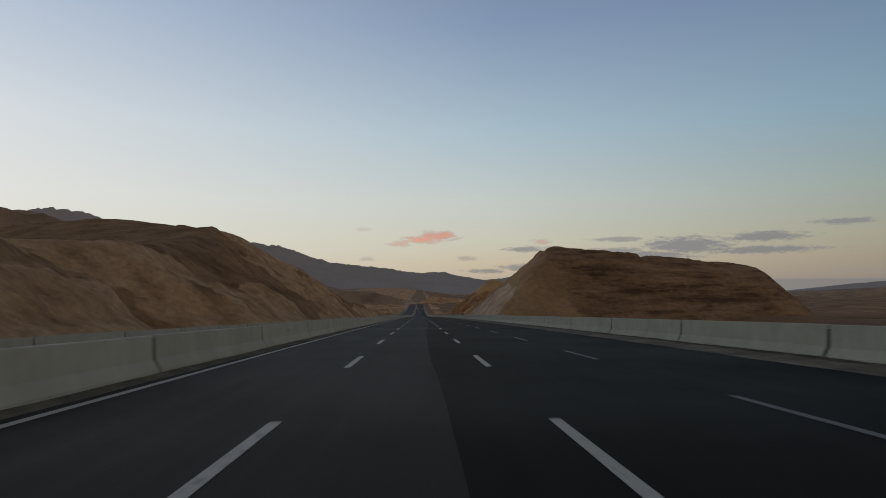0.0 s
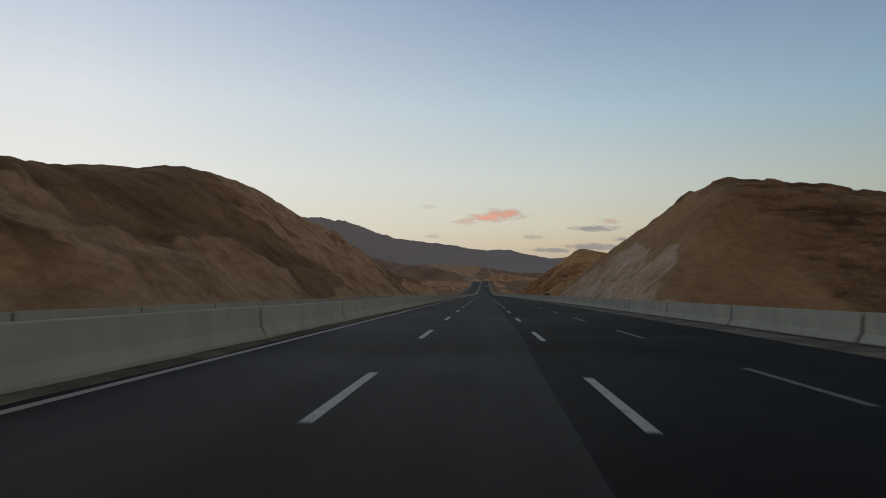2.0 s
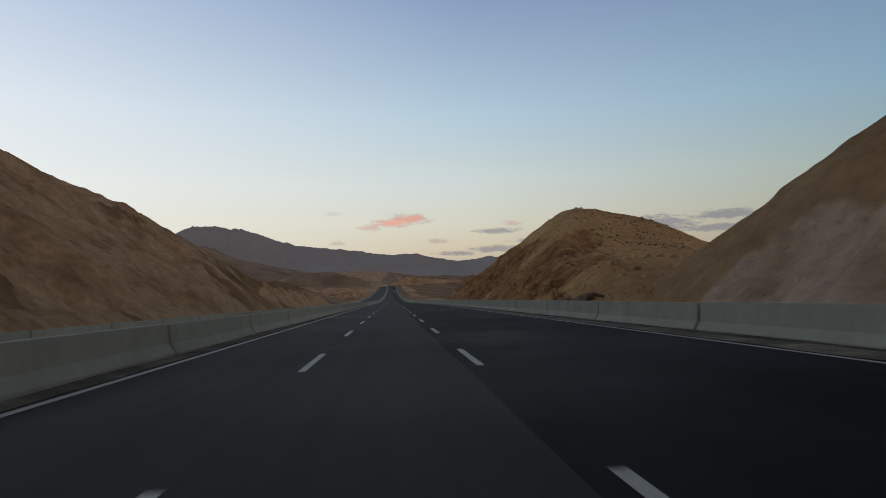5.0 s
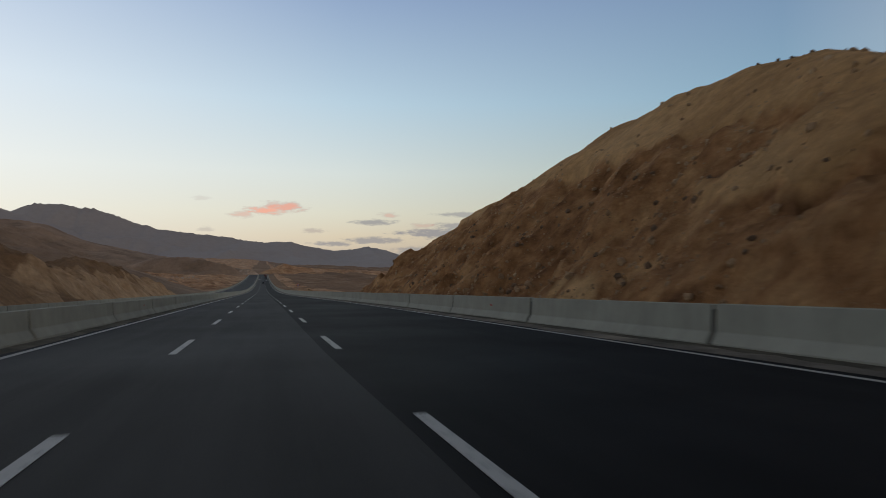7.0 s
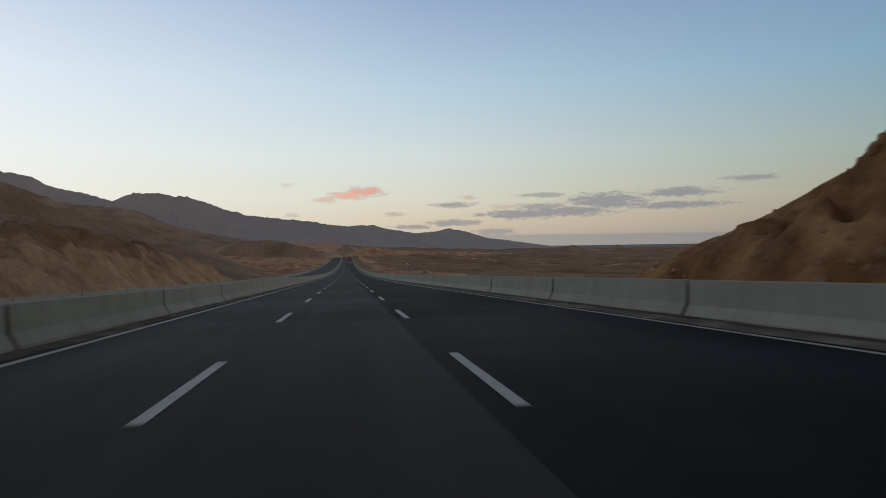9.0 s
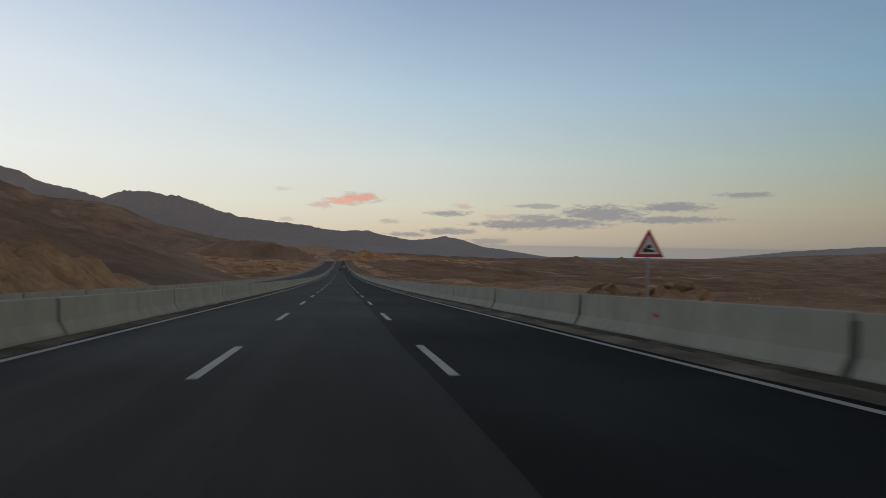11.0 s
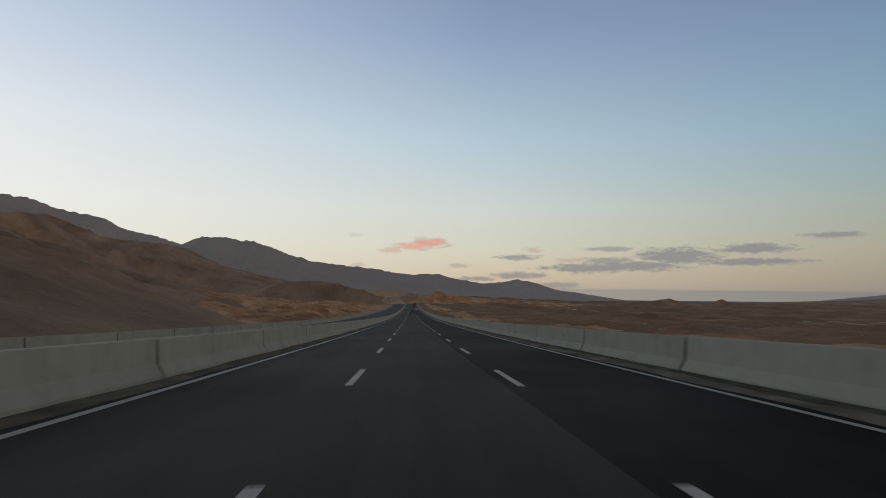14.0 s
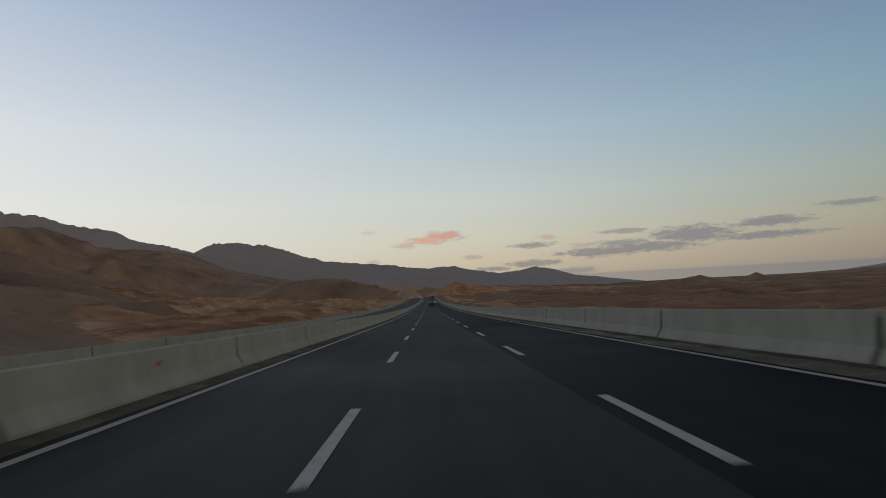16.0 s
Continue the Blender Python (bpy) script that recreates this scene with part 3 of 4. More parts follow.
def ridge(name, crest, width, base, mat, seed, label, spur=0.35, grain=80.0, step=12.0, kind="structure", category="mountain", lift=0.0):
    """A ridge under a crest line, with spurs and gullies down its flanks."""
    pts = np.array(crest, float)
    pts[:, 2] += lift
    seg = np.concatenate([[0], np.cumsum(np.hypot(np.diff(pts[:, 0]), np.diff(pts[:, 1])))])
    a = np.arange(0, seg[-1] + step, step)
    cx, cy, cz = (np.interp(a, seg, pts[:, i]) for i in range(3))
    dx, dy = np.gradient(cx), np.gradient(cy)
    ker = np.hanning(min(int(120 / step), len(a) // 3) * 2 + 3)
    ker /= ker.sum()
    pad = len(ker) // 2
    nx, ny = -dy, dx
    nx, ny = (np.convolve(np.pad(v, pad, mode="edge"), ker, "valid") for v in (nx, ny))
    ln = np.hypot(nx, ny)
    nx, ny = nx / ln, ny / ln
    cz = cz + fbm(a / grain * 2.5, a * 0, seed + 3, 5, 0.6) * 0.02 * (cz - base)
    cz = cz + ridged(a / grain * 7.0, a * 0 + 0.5, seed + 7, 5, 0.68) * 0.017 * (cz - base)
    v = np.concatenate([-(np.linspace(1, 0, 46)[:-1] ** 1.3), np.linspace(0, 1, 46) ** 1.3])
    V, A = np.meshgrid(v, a)
    rel = np.abs(V)
    X = cx[:, None] + nx[:, None] * V * width
    Y = cy[:, None] + ny[:, None] * V * width
    drop = 1 - rel ** 0.85
    rough = ridged(X / grain, Y / grain, seed, 5) - 0.55
    H = (cz[:, None] - base) * (drop + spur * rough * np.sin(np.pi * np.clip(rel, 0, 1)) * 0.8)
    H = np.minimum(H, (cz[:, None] - base) * (1 - 0.3 * rel))
    Z = base + H - smooth(rel, 0.93, 1.0) * 12
    ob = sheet(name, X, Y, Z, [mat])
    return tagged(ob, label, category, kind=kind)


# the far ranges get their haze from the rock colour
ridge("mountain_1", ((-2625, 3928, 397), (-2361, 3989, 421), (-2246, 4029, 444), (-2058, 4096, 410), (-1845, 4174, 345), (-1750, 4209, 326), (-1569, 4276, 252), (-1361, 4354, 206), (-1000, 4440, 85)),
      1000, -60, MOUNT_HAZY, 11, "high jagged grey mountain on the skyline", 0.14, 380, 16, lift=15.0)
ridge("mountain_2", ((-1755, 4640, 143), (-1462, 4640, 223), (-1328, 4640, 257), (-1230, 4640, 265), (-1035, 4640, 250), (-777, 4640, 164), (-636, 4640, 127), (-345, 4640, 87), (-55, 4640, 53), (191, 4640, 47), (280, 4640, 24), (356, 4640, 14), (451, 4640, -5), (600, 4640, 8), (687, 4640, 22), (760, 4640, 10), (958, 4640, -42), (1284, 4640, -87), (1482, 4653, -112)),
      900, -110, MOUNT_HAZY, 23, "long grey mountain range falling towards the sea", 0.15, 340, 16, lift=14.0)
ridge("hill_4", ((-1300, 1450, 150), (-860, 1560, 125), (-690, 1600, 97), (-625, 1620, 92), (-580, 1630, 75), (-525, 1645, 57), (-475, 1660, 55), (-408, 1665, 43), (-345, 1670, 13), (-270, 1680, -4), (-170, 1690, -22)),
      480, -48, HILL_BROWN, 37, "dark brown hillside rising beyond the far carriageway", 0.45, 170, 8, category="hill")
ridge("hill_5", ((-247, 1318, -45), (-195, 1272, -29), (-156, 1242, -18.7), (-114, 1227, -16), (-86, 1252, -17.4), (-72, 1300, -30), (-60, 1400, -46)),
      96, -52, HILL_BROWN, 41, "low brown hill beside the far carriageway", 0.35, 60, 4, category="hill")
ridge("hill_6", ((13, 1335, -37), (22, 1318, -31), (32, 1300, -26.6), (47, 1306, -30), (70, 1318, -33.5), (118, 1337, -36.6), (188, 1413, -40.5), (375, 1615, -52)),
      88, -56, HILL_OCHRE, 53, "brown rocky hill beside the end of the road", 0.35, 50, 3, category="hill")
ridge("hill_11", ((-40, 1272, -39), (-30, 1262, -34.5), (-21, 1256, -33.4), (-13, 1252, -36.5), (-6, 1250, -41.5)),
      17, -47, PALE_BANK, 57, "pale cut bank beside the end of the road", 0.3, 14, 1, category="hill")
ridge("hill_7", ((440, 1905, -60), (490, 1903, -52), (540, 1900, -50), (575, 1899, -45), (600, 1895, -52), (655, 1860, -52), (671, 1851, -44), (690, 1850, -52), (760, 1840, -58)),
      60, -62, HILL_BROWN, 59, "two small dark knolls on the desert plain", 0.3, 40, 4, category="hill", lift=5.0)
ridge("hill_9", ((1050, 2560, -66), (1180, 2500, -54), (1330, 2390, -46), (1480, 2200, -31), (1650, 2000, -14), (1900, 1800, -2), (2400, 1500, 8)),
      420, -64, HILL_BROWN, 67, "long low brown rise on the edge of the plain", 0.3, 120, 10, category="hill")
# this range too is paled by haze in its colour
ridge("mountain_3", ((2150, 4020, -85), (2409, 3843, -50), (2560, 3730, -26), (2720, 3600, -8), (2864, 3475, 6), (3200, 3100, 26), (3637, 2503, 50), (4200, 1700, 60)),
      500, -100, MOUNT_HAZY, 71, "faint grey range on the far shore", 0.28, 260, 14, lift=4.0)
ridge("hill_8", ((-480, 1060, -26), (-330, 1020, -26), (-207, 1030, -25), (-150, 1000, -29), (-95, 960, -35), (-62, 925, -39)),
      110, -46, HILL_OCHRE, 61, "ochre eroded bank at the foot of the hillside", 0.5, 35, 3, category="hill")
ridge("hill_10", ((-190, 270, 20), (-140, 290, 26), (-115, 308, 29), (-102, 325, 27.5), (-92, 340, 20), (-84, 356, 8), (-78, 372, -6)),
      70, -22, TAN_SLOPE, 87, "rounded brown hilltop behind the cut face", 0.2, 40, 3, category="hill")
ridge("earth_bank", ((9.7, 382.5, -20.4), (10.2, 385.5, -18.85), (10.8, 389.5, -18.65), (11.2, 392.5, -19.4), (11.5, 395.5, -18.95), (11.8, 398, -19.4), (12.4, 404, -21.4)),
      3.2, -22.2, HILL_OCHRE, 91, "low heap of ochre earth behind the barrier", 0.5, 2.0, 0.4, category="earth heap")

# ---- the roads ----
def tilt(ob):
    """Lets the opposite carriageway fall away from the median."""
    for v in ob.data.vertices:
        v.co.z -= 0.05 * max(-6.6 - v.co.x, 0.0)
    ob.data.update()


S0, S1 = -70.0, 1290.0
SEAM = lambda s: np.interp(s, (-70, 30, 80, 140), (0.3, 0.4, 1.2, 1.42)) + fbm(s / 14, s * 0, 39, 3) * 0.06
road = strip("road", S0, S1, -5.5, SEAM, 0.0, ROAD_OLD, 4, across=6)
tagged(road, "worn grey asphalt carriageway running straight downhill", "road", kind="structure")
road_new = strip("road_2", S0, S1, SEAM, lambda s: edge_right(s) + 0.5, 0.0, ROAD_NEW, 4, across=6)
tagged(road_new, "fresh black asphalt lanes along the right edge", "road", kind="structure")
road_far = strip("road_3", S0, S1, -18.6, -7.0, 0.0, ROAD_OLD, 4, across=6)
tilt(road_far)
tagged(road_far, "grey asphalt of the opposite carriageway", "road", kind="structure")


def dirt_strip(name, left, right, seed, label, mat=DIRT, rise=0.0):
    s = np.arange(S0, S1, 0.8)
    u = np.linspace(0, 1, 7)
    l = (left(s) if callable(left) else np.full_like(s, left)) + fbm(s / 2.5, s * 0, seed, 4) * 0.09
    r = (right(s) if callable(right) else np.full_like(s, right)) + fbm(s / 2.5, s * 0, seed + 7, 4) * 0.09
    X = l[:, None] * (1 - u) + r[:, None] * u
    Y = np.repeat(s[:, None], 7, 1)
    Z = zroad(Y) + 0.006 + rise + np.sin(np.pi * u)[None, :] * 0.02 + np.abs(fbm(X / 0.7, Y / 0.7, seed, 3)) * 0.02 * np.sin(np.pi * u)
    return tagged(sheet(name, X, Y, Z, [mat]), label, "verge", kind="structure")


dirt_strip("verge_1", -5.9, -5.28, 71, "dusty grey gutter along the median barrier", DIRT_OLIVE)
# a half-metre strip, darker than the gutter, along the barrier foot
dirt_strip("verge_5", lambda s: foot_right(s) - 0.5, lambda s: foot_right(s) + 0.06, 76, "narrow dark strip along the foot of the barrier", FOOT_DARK, 0.02)
dirt_strip("verge_2", lambda s: edge_right(s) + 0.26, lambda s: foot_right(s) + 0.1, 73, "sandy gutter with rubble along the roadside barrier")
tilt(dirt_strip("verge_3", -7.15, -6.4, 79, "dusty gutter behind the median barrier"))
tilt(dirt_strip("verge_4", -20.6, -18.4, 83, "dusty verge of the opposite carriageway"))

line_l = strip("edge_line_1", S0, S1, EDGE_LEFT - 0.085, EDGE_LEFT + 0.085, 0.006, PAINT_EDGE)
tagged(line_l, "solid white painted edge line beside the median", "road marking", kind="structure")
line_r = strip("edge_line_2", 165, S1, lambda s: edge_right(s) - 0.08, lambda s: edge_right(s) + 0.08, 0.006, PAINT_EDGE)
tagged(line_r, "solid white painted edge line beside the gutter", "road marking", kind="structure")
for x in (-7.5, -17.9):
    far_line = strip("edge_line_3", S0, S1, x - 0.07, x + 0.07, 0.006, PAINT)
    tilt(far_line)
    tagged(far_line, "solid white line on the opposite carriageway", "road marking", kind="structure")

DASH, PERIOD, HALF = 4.1, 11.943, 0.075


def dash_mesh(mat, name):
    n = 5
    ys = np.linspace(-DASH / 2, DASH / 2, n)
    verts = [(x, y, z) for y in ys for x, z in ((-HALF, 0.0), (-HALF, 0.006), (HALF, 0.006), (HALF, 0.0))]
    faces = [(4 * i + j, 4 * i + j + 1, 4 * i + j + 5, 4 * i + j + 4) for i in range(n - 1) for j in range(3)]
    return mesh_of(name, verts, faces, [mat], flat=True)


DASH_ME, DASH_OLD = dash_mesh(PAINT, "lane_dash"), dash_mesh(PAINT_OLD, "faded_dash")


def lay(ob, x, s, length):
    """Puts a thing of the road's length on the road's slope."""
    pitch = math.degrees(math.atan2(float(zroad(s + length / 2) - zroad(s - length / 2)), length))
    ob.matrix_world = pose(x, s, float(zroad(s)) + 0.003, pitch)


for k in range(-5, 100):
    s = k * PERIOD - DASH / 2
    for x in (-LANE / 2, LANE / 2):
        d = new("lane_dash", DASH_ME)
        lay(d, x, s, DASH)
        d.parent = road
    if s < 130:
        d = new("faded_dash", DASH_OLD)
        lay(d, 5.0, s + 2.0, DASH)
        d.parent = road_new


# ---- concrete barriers ----
SEG = 10.213


def barrier_mesh(length, height, name, half, open_top):
    """A run of concrete with a mirrored profile and slightly broken ends."""
    prof = half + [(-x, z) for x, z in half[::-1]]
    ys = [-length / 2, -length / 2 + 0.04, -length / 4, 0, length / 4, length / 2 - 0.04, length / 2]
    verts, n = [], len(prof)
    for i, y in enumerate(ys):
        end = i in (0, len(ys) - 1)
        verts += [(x * (0.88 if end else 1.0), y, z - (0.02 if end and z > 0.5 else 0.0)) for x, z in prof]
    faces = [(i * n + j, (i + 1) * n + j, (i + 1) * n + j + 1, i * n + j + 1) for i in range(len(ys) - 1) for j in range(n - 1)]
    faces += [tuple(range(n))[::-1], tuple(range((len(ys) - 1) * n, len(ys) * n))]
    faces = [f[::-1] for f in faces]
    return mesh_of(name, verts, faces, [CONCRETE], flat=True)


# Jersey profile: a low kerb and flare as the foot, a steep upper wall with a rounded top
FOOT = [(0.30, -0.05), (0.30, 0.075), (0.285, 0.09), (0.16, 0.30)]


def upper(height):
    return [(0.155, 0.29), (0.14, 0.33), (0.108, height - 0.02), (0.1, height - 0.006), (0.088, height)]


FOOT_ME = barrier_mesh(SEG - 0.15, 0.3, "barrier_foot", FOOT, False)
BAR = barrier_mesh(SEG - 0.15, 0.86, "concrete_barrier", upper(0.86), False)
BAR_TALL = barrier_mesh(SEG - 0.15, 0.94, "concrete_barrier", upper(0.94), False)


def seat(x0, x1, s0, s1):
    """The pose of a barrier between two points on the road."""
    a, b = Vector((x0, s0, float(zroad(s0)))), Vector((x1, s1, float(zroad(s1))))
    fwd = (b - a).normalized()
    side = fwd.cross(Vector((0, 0, 1))).normalized()
    up = side.cross(fwd)
    m = Matrix((side, fwd, up)).transposed().to_4x4()
    m.translation = (a + b) / 2
    return m


ROWS = (
    ("median", lambda s: FOOT_LEFT - 0.30, BAR, "long grey precast concrete median barrier, joints dark", 1.79),
    ("roadside", lambda s: float(foot_right(s)) + 0.30, BAR_TALL, "long grey precast concrete roadside barrier, dusty foot", 4.4),
    ("far side", lambda s: -19.6, BAR, "grey concrete barrier on the far side of the road", 0.0),
)
tail = []
for group, xs, me, label, phase in ROWS:
    for k in range(-7, 118):
        s = k * SEG + phase
        m = seat(xs(s - SEG / 2), xs(s + SEG / 2), s - SEG / 2, s + SEG / 2)
        m.translation.z += 0.005 * (1 if k % 2 else -1) - 0.05 * max(-6.6 - m.translation.x, 0.0)
        if s > 690:
            tail += [(me, m), (FOOT_ME, m)]
            continue
        ob = new("concrete_barrier", me)
        ob.matrix_world = m
        tagged(ob, label, "barrier", "concrete barriers, " + group)
        low = new("foot", FOOT_ME)
        low.parent = ob
verts, faces = [], []
for me, m in tail:
    o = len(verts)
    verts += [m @ v.co for v in me.vertices]
    faces += [tuple(o + i for i in p.vertices) for p in me.polygons]
rest = new("concrete_barriers", mesh_of("concrete_barriers", verts, faces, [CONCRETE], flat=True))
tagged(rest, "rows of grey concrete barriers far down the road", "barrier", kind="stuff")

# joints and sprayed marks on the barriers
def joint_mesh(height):
    half = [(0.24, -0.03), (0.24, 0.06), (0.11, 0.29), (0.06, height - 0.05)]
    prof = half + [(-x, z) for x, z in half[::-1]]
    n = len(prof)
    verts = [(x, y, z) for y in (-0.085, 0.085) for x, z in prof]
    faces = [(j, j + 1, n + j + 1, n + j) for j in range(n - 1)]
    return mesh_of("joint", verts, faces, [JOINT], flat=True)


JOINT_ME = joint_mesh(0.86)


def mark_mesh():
    bm = bmesh.new()
    for x, z, w, h in ((0, 0, 0.10, 0.05), (0.11, 0.03, 0.05, 0.035), (-0.12, -0.01, 0.04, 0.03)):
        bmesh.ops.create_circle(bm, cap_ends=True, segments=9, radius=0.5, matrix=Matrix.Translation((0, x, z)) @ Matrix.Rotation(radians(90), 4, "Y") @ Matrix.Diagonal((h * 2, w * 2, 1, 1)))
    me = bpy.data.meshes.new("red_mark")
    bm.to_mesh(me)
    bm.free()
    me.materials.append(RED_MARK)
    return me


MARK_ME = mark_mesh()
lean = math.atan2(0.032, 0.51)
MARKS = {1: (22.0, 103.5, 269.6, 433.0, 512.6, 553.1), -1: (196.3, 258.9, 382.8, 433.5, 503.3, 544.8)}
for i, ob in enumerate([o for o in scene.objects if o.name.startswith("concrete_barrier") and o.get("kind") != "stuff"]):
    j = new("joint", JOINT_ME)
    j.location = (0, SEG / 2, 0)
    j.parent = ob
    side = 1 if ob.location.x < 0 else -1
    if -7 < ob.location.x < 14:
        for at in MARKS[side]:
            if abs(at - ob.location.y) < SEG / 2:
                m = new("red_mark", MARK_ME)
                m.parent = ob
                m.matrix_basis = pose(side * 0.1345, at - ob.location.y, 0.56, 0, -side * math.degrees(lean), 0)

# ---- warning sign ----
sign = new("warning_sign")
SIGN_X, SIGN_S = 7.85, 384.6
sign.location = (SIGN_X, SIGN_S, float(zroad(SIGN_S)) - 0.6)
tagged(sign, "red-bordered triangular steep-hill warning sign on a steel post", "road sign")
bm = bmesh.new()
bmesh.ops.create_cone(bm, cap_ends=True, segments=14, radius1=0.035, radius2=0.035, depth=3.1, matrix=Matrix.Translation((0, 0.05, 1.55)))
part("post", bm, STEEL, sign)


def tri(bm, r, y0, y1, cz, round_to):
    pts = []
    for k in range(3):
        a = radians(90 + 120 * k)
        for d in (-14, 0, 14):
            b = a + radians(d)
            pts.append((math.cos(a) * (r - round_to) + math.cos(b + 0) * round_to, math.sin(a) * (r - round_to) + math.sin(b) * round_to + cz))
    f = [bm.verts.new((x, y0, z)) for x, z in pts]
    g = [bm.verts.new((x, y1, z)) for x, z in pts]
    bm.faces.new(f)
    bm.faces.new(g[::-1])
    for i in range(len(f)):
        bm.faces.new((f[i - 1], f[i], g[i], g[i - 1])[::-1])
    bmesh.ops.recalc_face_normals(bm, faces=bm.faces)
    return bm


CZ = 2.78
plate = part("plate", tri(bmesh.new(), 0.465, 0.0, 0.012, CZ, 0.05), SIGN_RED, sign, "red border plate")
part("face", tri(bmesh.new(), 0.315, -0.004, 0.0, CZ, 0.02), SIGN_WHITE, plate, "white inner field")
bm = bmesh.new()
vs = [bm.verts.new(p) for p in ((-0.17, -0.007, CZ - 0.11), (0.17, -0.007, CZ - 0.11), (0.17, -0.007, CZ - 0.07), (-0.14, -0.007, CZ + 0.0))]
bm.faces.new(vs)
box(bm, -0.07, 0.08, -0.008, -0.005, CZ - 0.01, CZ + 0.05)
box(bm, -0.035, 0.05, -0.008, -0.005, CZ + 0.04, CZ + 0.085)
part("pictogram", bm, SIGN_BLACK, plate, "black car on a slope")
bm = bmesh.new()
box(bm, -0.06, 0.06, 0.012, 0.09, CZ - 0.16, CZ - 0.12)
box(bm, -0.06, 0.06, 0.012, 0.09, CZ + 0.06, CZ + 0.10)
part("bracket", bm, STEEL, sign)


# ---- cars far ahead ----
def loft(bm, rings):
    loops = [[bm.verts.new(p) for p in ring] for ring in rings]
    for a, b in zip(loops, loops[1:]):
        for i in range(len(a)):
            bm.faces.new((a[i - 1], a[i], b[i], b[i - 1]))
    bm.faces.new(loops[0][::-1])
    bm.faces.new(loops[-1])
    bmesh.ops.recalc_face_normals(bm, faces=bm.faces)
    return bm


def car(paint, label):
    """A saloon car seen from behind: body, glasshouse, wheels, lamps."""
    base = tagged(new("car"), label, "car", "cars ahead")

    def ring(y, w, z0, z1, k=0.12):
        return [(-w + k, y, z0), (w - k, y, z0), (w, y, z0 + k), (w, y, z1 - k), (w - k, y, z1), (-w + k, y, z1), (-w, y, z1 - k), (-w, y, z0 + k)]

    part("body", loft(bmesh.new(), [ring(-2.2, 0.74, 0.36, 0.88), ring(-2.1, 0.86, 0.24, 1.0), ring(-1.2, 0.89, 0.2, 1.0), ring(0.6, 0.89, 0.2, 0.96), ring(1.9, 0.86, 0.22, 0.82), ring(2.2, 0.72, 0.34, 0.7)]), paint, base)
    part("roof", loft(bmesh.new(), [ring(-1.15, 0.56, 1.38, 1.44, 0.02), ring(-0.6, 0.6, 1.4, 1.49, 0.03), ring(0.3, 0.6, 1.4, 1.48, 0.03), ring(0.6, 0.56, 1.38, 1.43, 0.02)]), paint, base)
    part("glasshouse", loft(bmesh.new(), [[(-0.76, -1.9, 0.97), (0.76, -1.9, 0.97), (0.8, 1.3, 0.92), (-0.8, 1.3, 0.92)], [(-0.58, -1.15, 1.41), (0.58, -1.15, 1.41), (0.58, 0.6, 1.41), (-0.58, 0.6, 1.41)]]), CAR_GLASS, base, "dark car windows")
    for x in (-0.78, 0.78):
        for y in (-1.35, 1.35):
            bm = bmesh.new()
            bmesh.ops.create_cone(bm, cap_ends=True, segments=20, radius1=0.32, radius2=0.32, depth=0.2, matrix=Matrix.Translation((x, y, 0.32)) @ Matrix.Rotation(radians(90), 4, "Y"))
            wheel = part("wheel", bm, TYRE, base, "black tyre")
            bm = bmesh.new()
            bmesh.ops.create_cone(bm, cap_ends=True, segments=16, radius1=0.2, radius2=0.17, depth=0.03, matrix=Matrix.Translation((x * 1.14, y, 0.32)) @ Matrix.Rotation(radians(90 if x > 0 else -90), 4, "Y"))
            part("rim", bm, STEEL, wheel, "grey metal rim")
    for x in (-0.68, 0.68):
        bm = bmesh.new()
        box(bm, x - 0.14, x + 0.14, -2.19, -2.1, 0.72, 0.88, 0.02)
        part("tail_lamp", bm, LAMP_RED, base, "red tail lamp")
    bm = bmesh.new()
    box(bm, -0.8, 0.8, -2.27, -2.14, 0.38, 0.56, 0.03)
    part("bumper", bm, paint, base)
    bm = bmesh.new()
    box(bm, -0.26, 0.26, -2.285, -2.26, 0.58, 0.69)
    part("plate", bm, SIGN_WHITE, base, "pale plate")
    return base


CAR_GLASS = plain("car_glass", (0.02, 0.022, 0.025), 0.08)
TYRE = plain("tyre_rubber", (0.015, 0.015, 0.015), 0.8)
LAMP_RED = plain("lamp_red", (0.4, 0.03, 0.02), 0.25)
for paint, label, x, s in ((plain("black_paint", (0.02, 0.022, 0.026), 0.25), "dark saloon car driving ahead in the middle lane", 0.35, 768), (plain("silver_paint", (0.4, 0.41, 0.42), 0.3, 0.4), "silver saloon car far ahead in the fast lane", -3.4, 940),
                           (plain("white_paint", (0.6, 0.6, 0.58), 0.35), "pale saloon car far ahead beside the roadside", 3.4, 905)):
    c = car(paint, label)
    lay(c, x, s, 4.0)

# lorry at the end of the straight
lorry = tagged(new("lorry"), "dark box lorry far down the road", "lorry", "cars ahead")
bm = bmesh.new()
box(bm, -1.22, 1.22, -4.0, 2.0, 1.0, 3.4, 0.04)
part("cargo_box", bm, plain("rust_red_paint", (0.16, 0.05, 0.035), 0.5), lorry)
bm = bmesh.new()
box(bm, -1.15, 1.15, 2.2, 4.0, 0.7, 2.9, 0.15)
part("cab", bm, SIGN_WHITE, lorry)
bm = bmesh.new()
box(bm, -0.5, 0.5, -3.9, 3.8, 0.7, 1.0)
part("chassis", bm, TYRE, lorry)
for x in (-1.0, 1.0):
    for y in (-2.9, -1.7, 3.0):
        bm = bmesh.new()
        bmesh.ops.create_cone(bm, cap_ends=True, segments=18, radius1=0.5, radius2=0.5, depth=0.3, matrix=Matrix.Translation((x, y, 0.5)) @ Matrix.Rotation(radians(90), 4, "Y"))
        part("wheel", bm, TYRE, lorry, "black tyre")
lay(lorry, 3.3, 1090, 8.0)


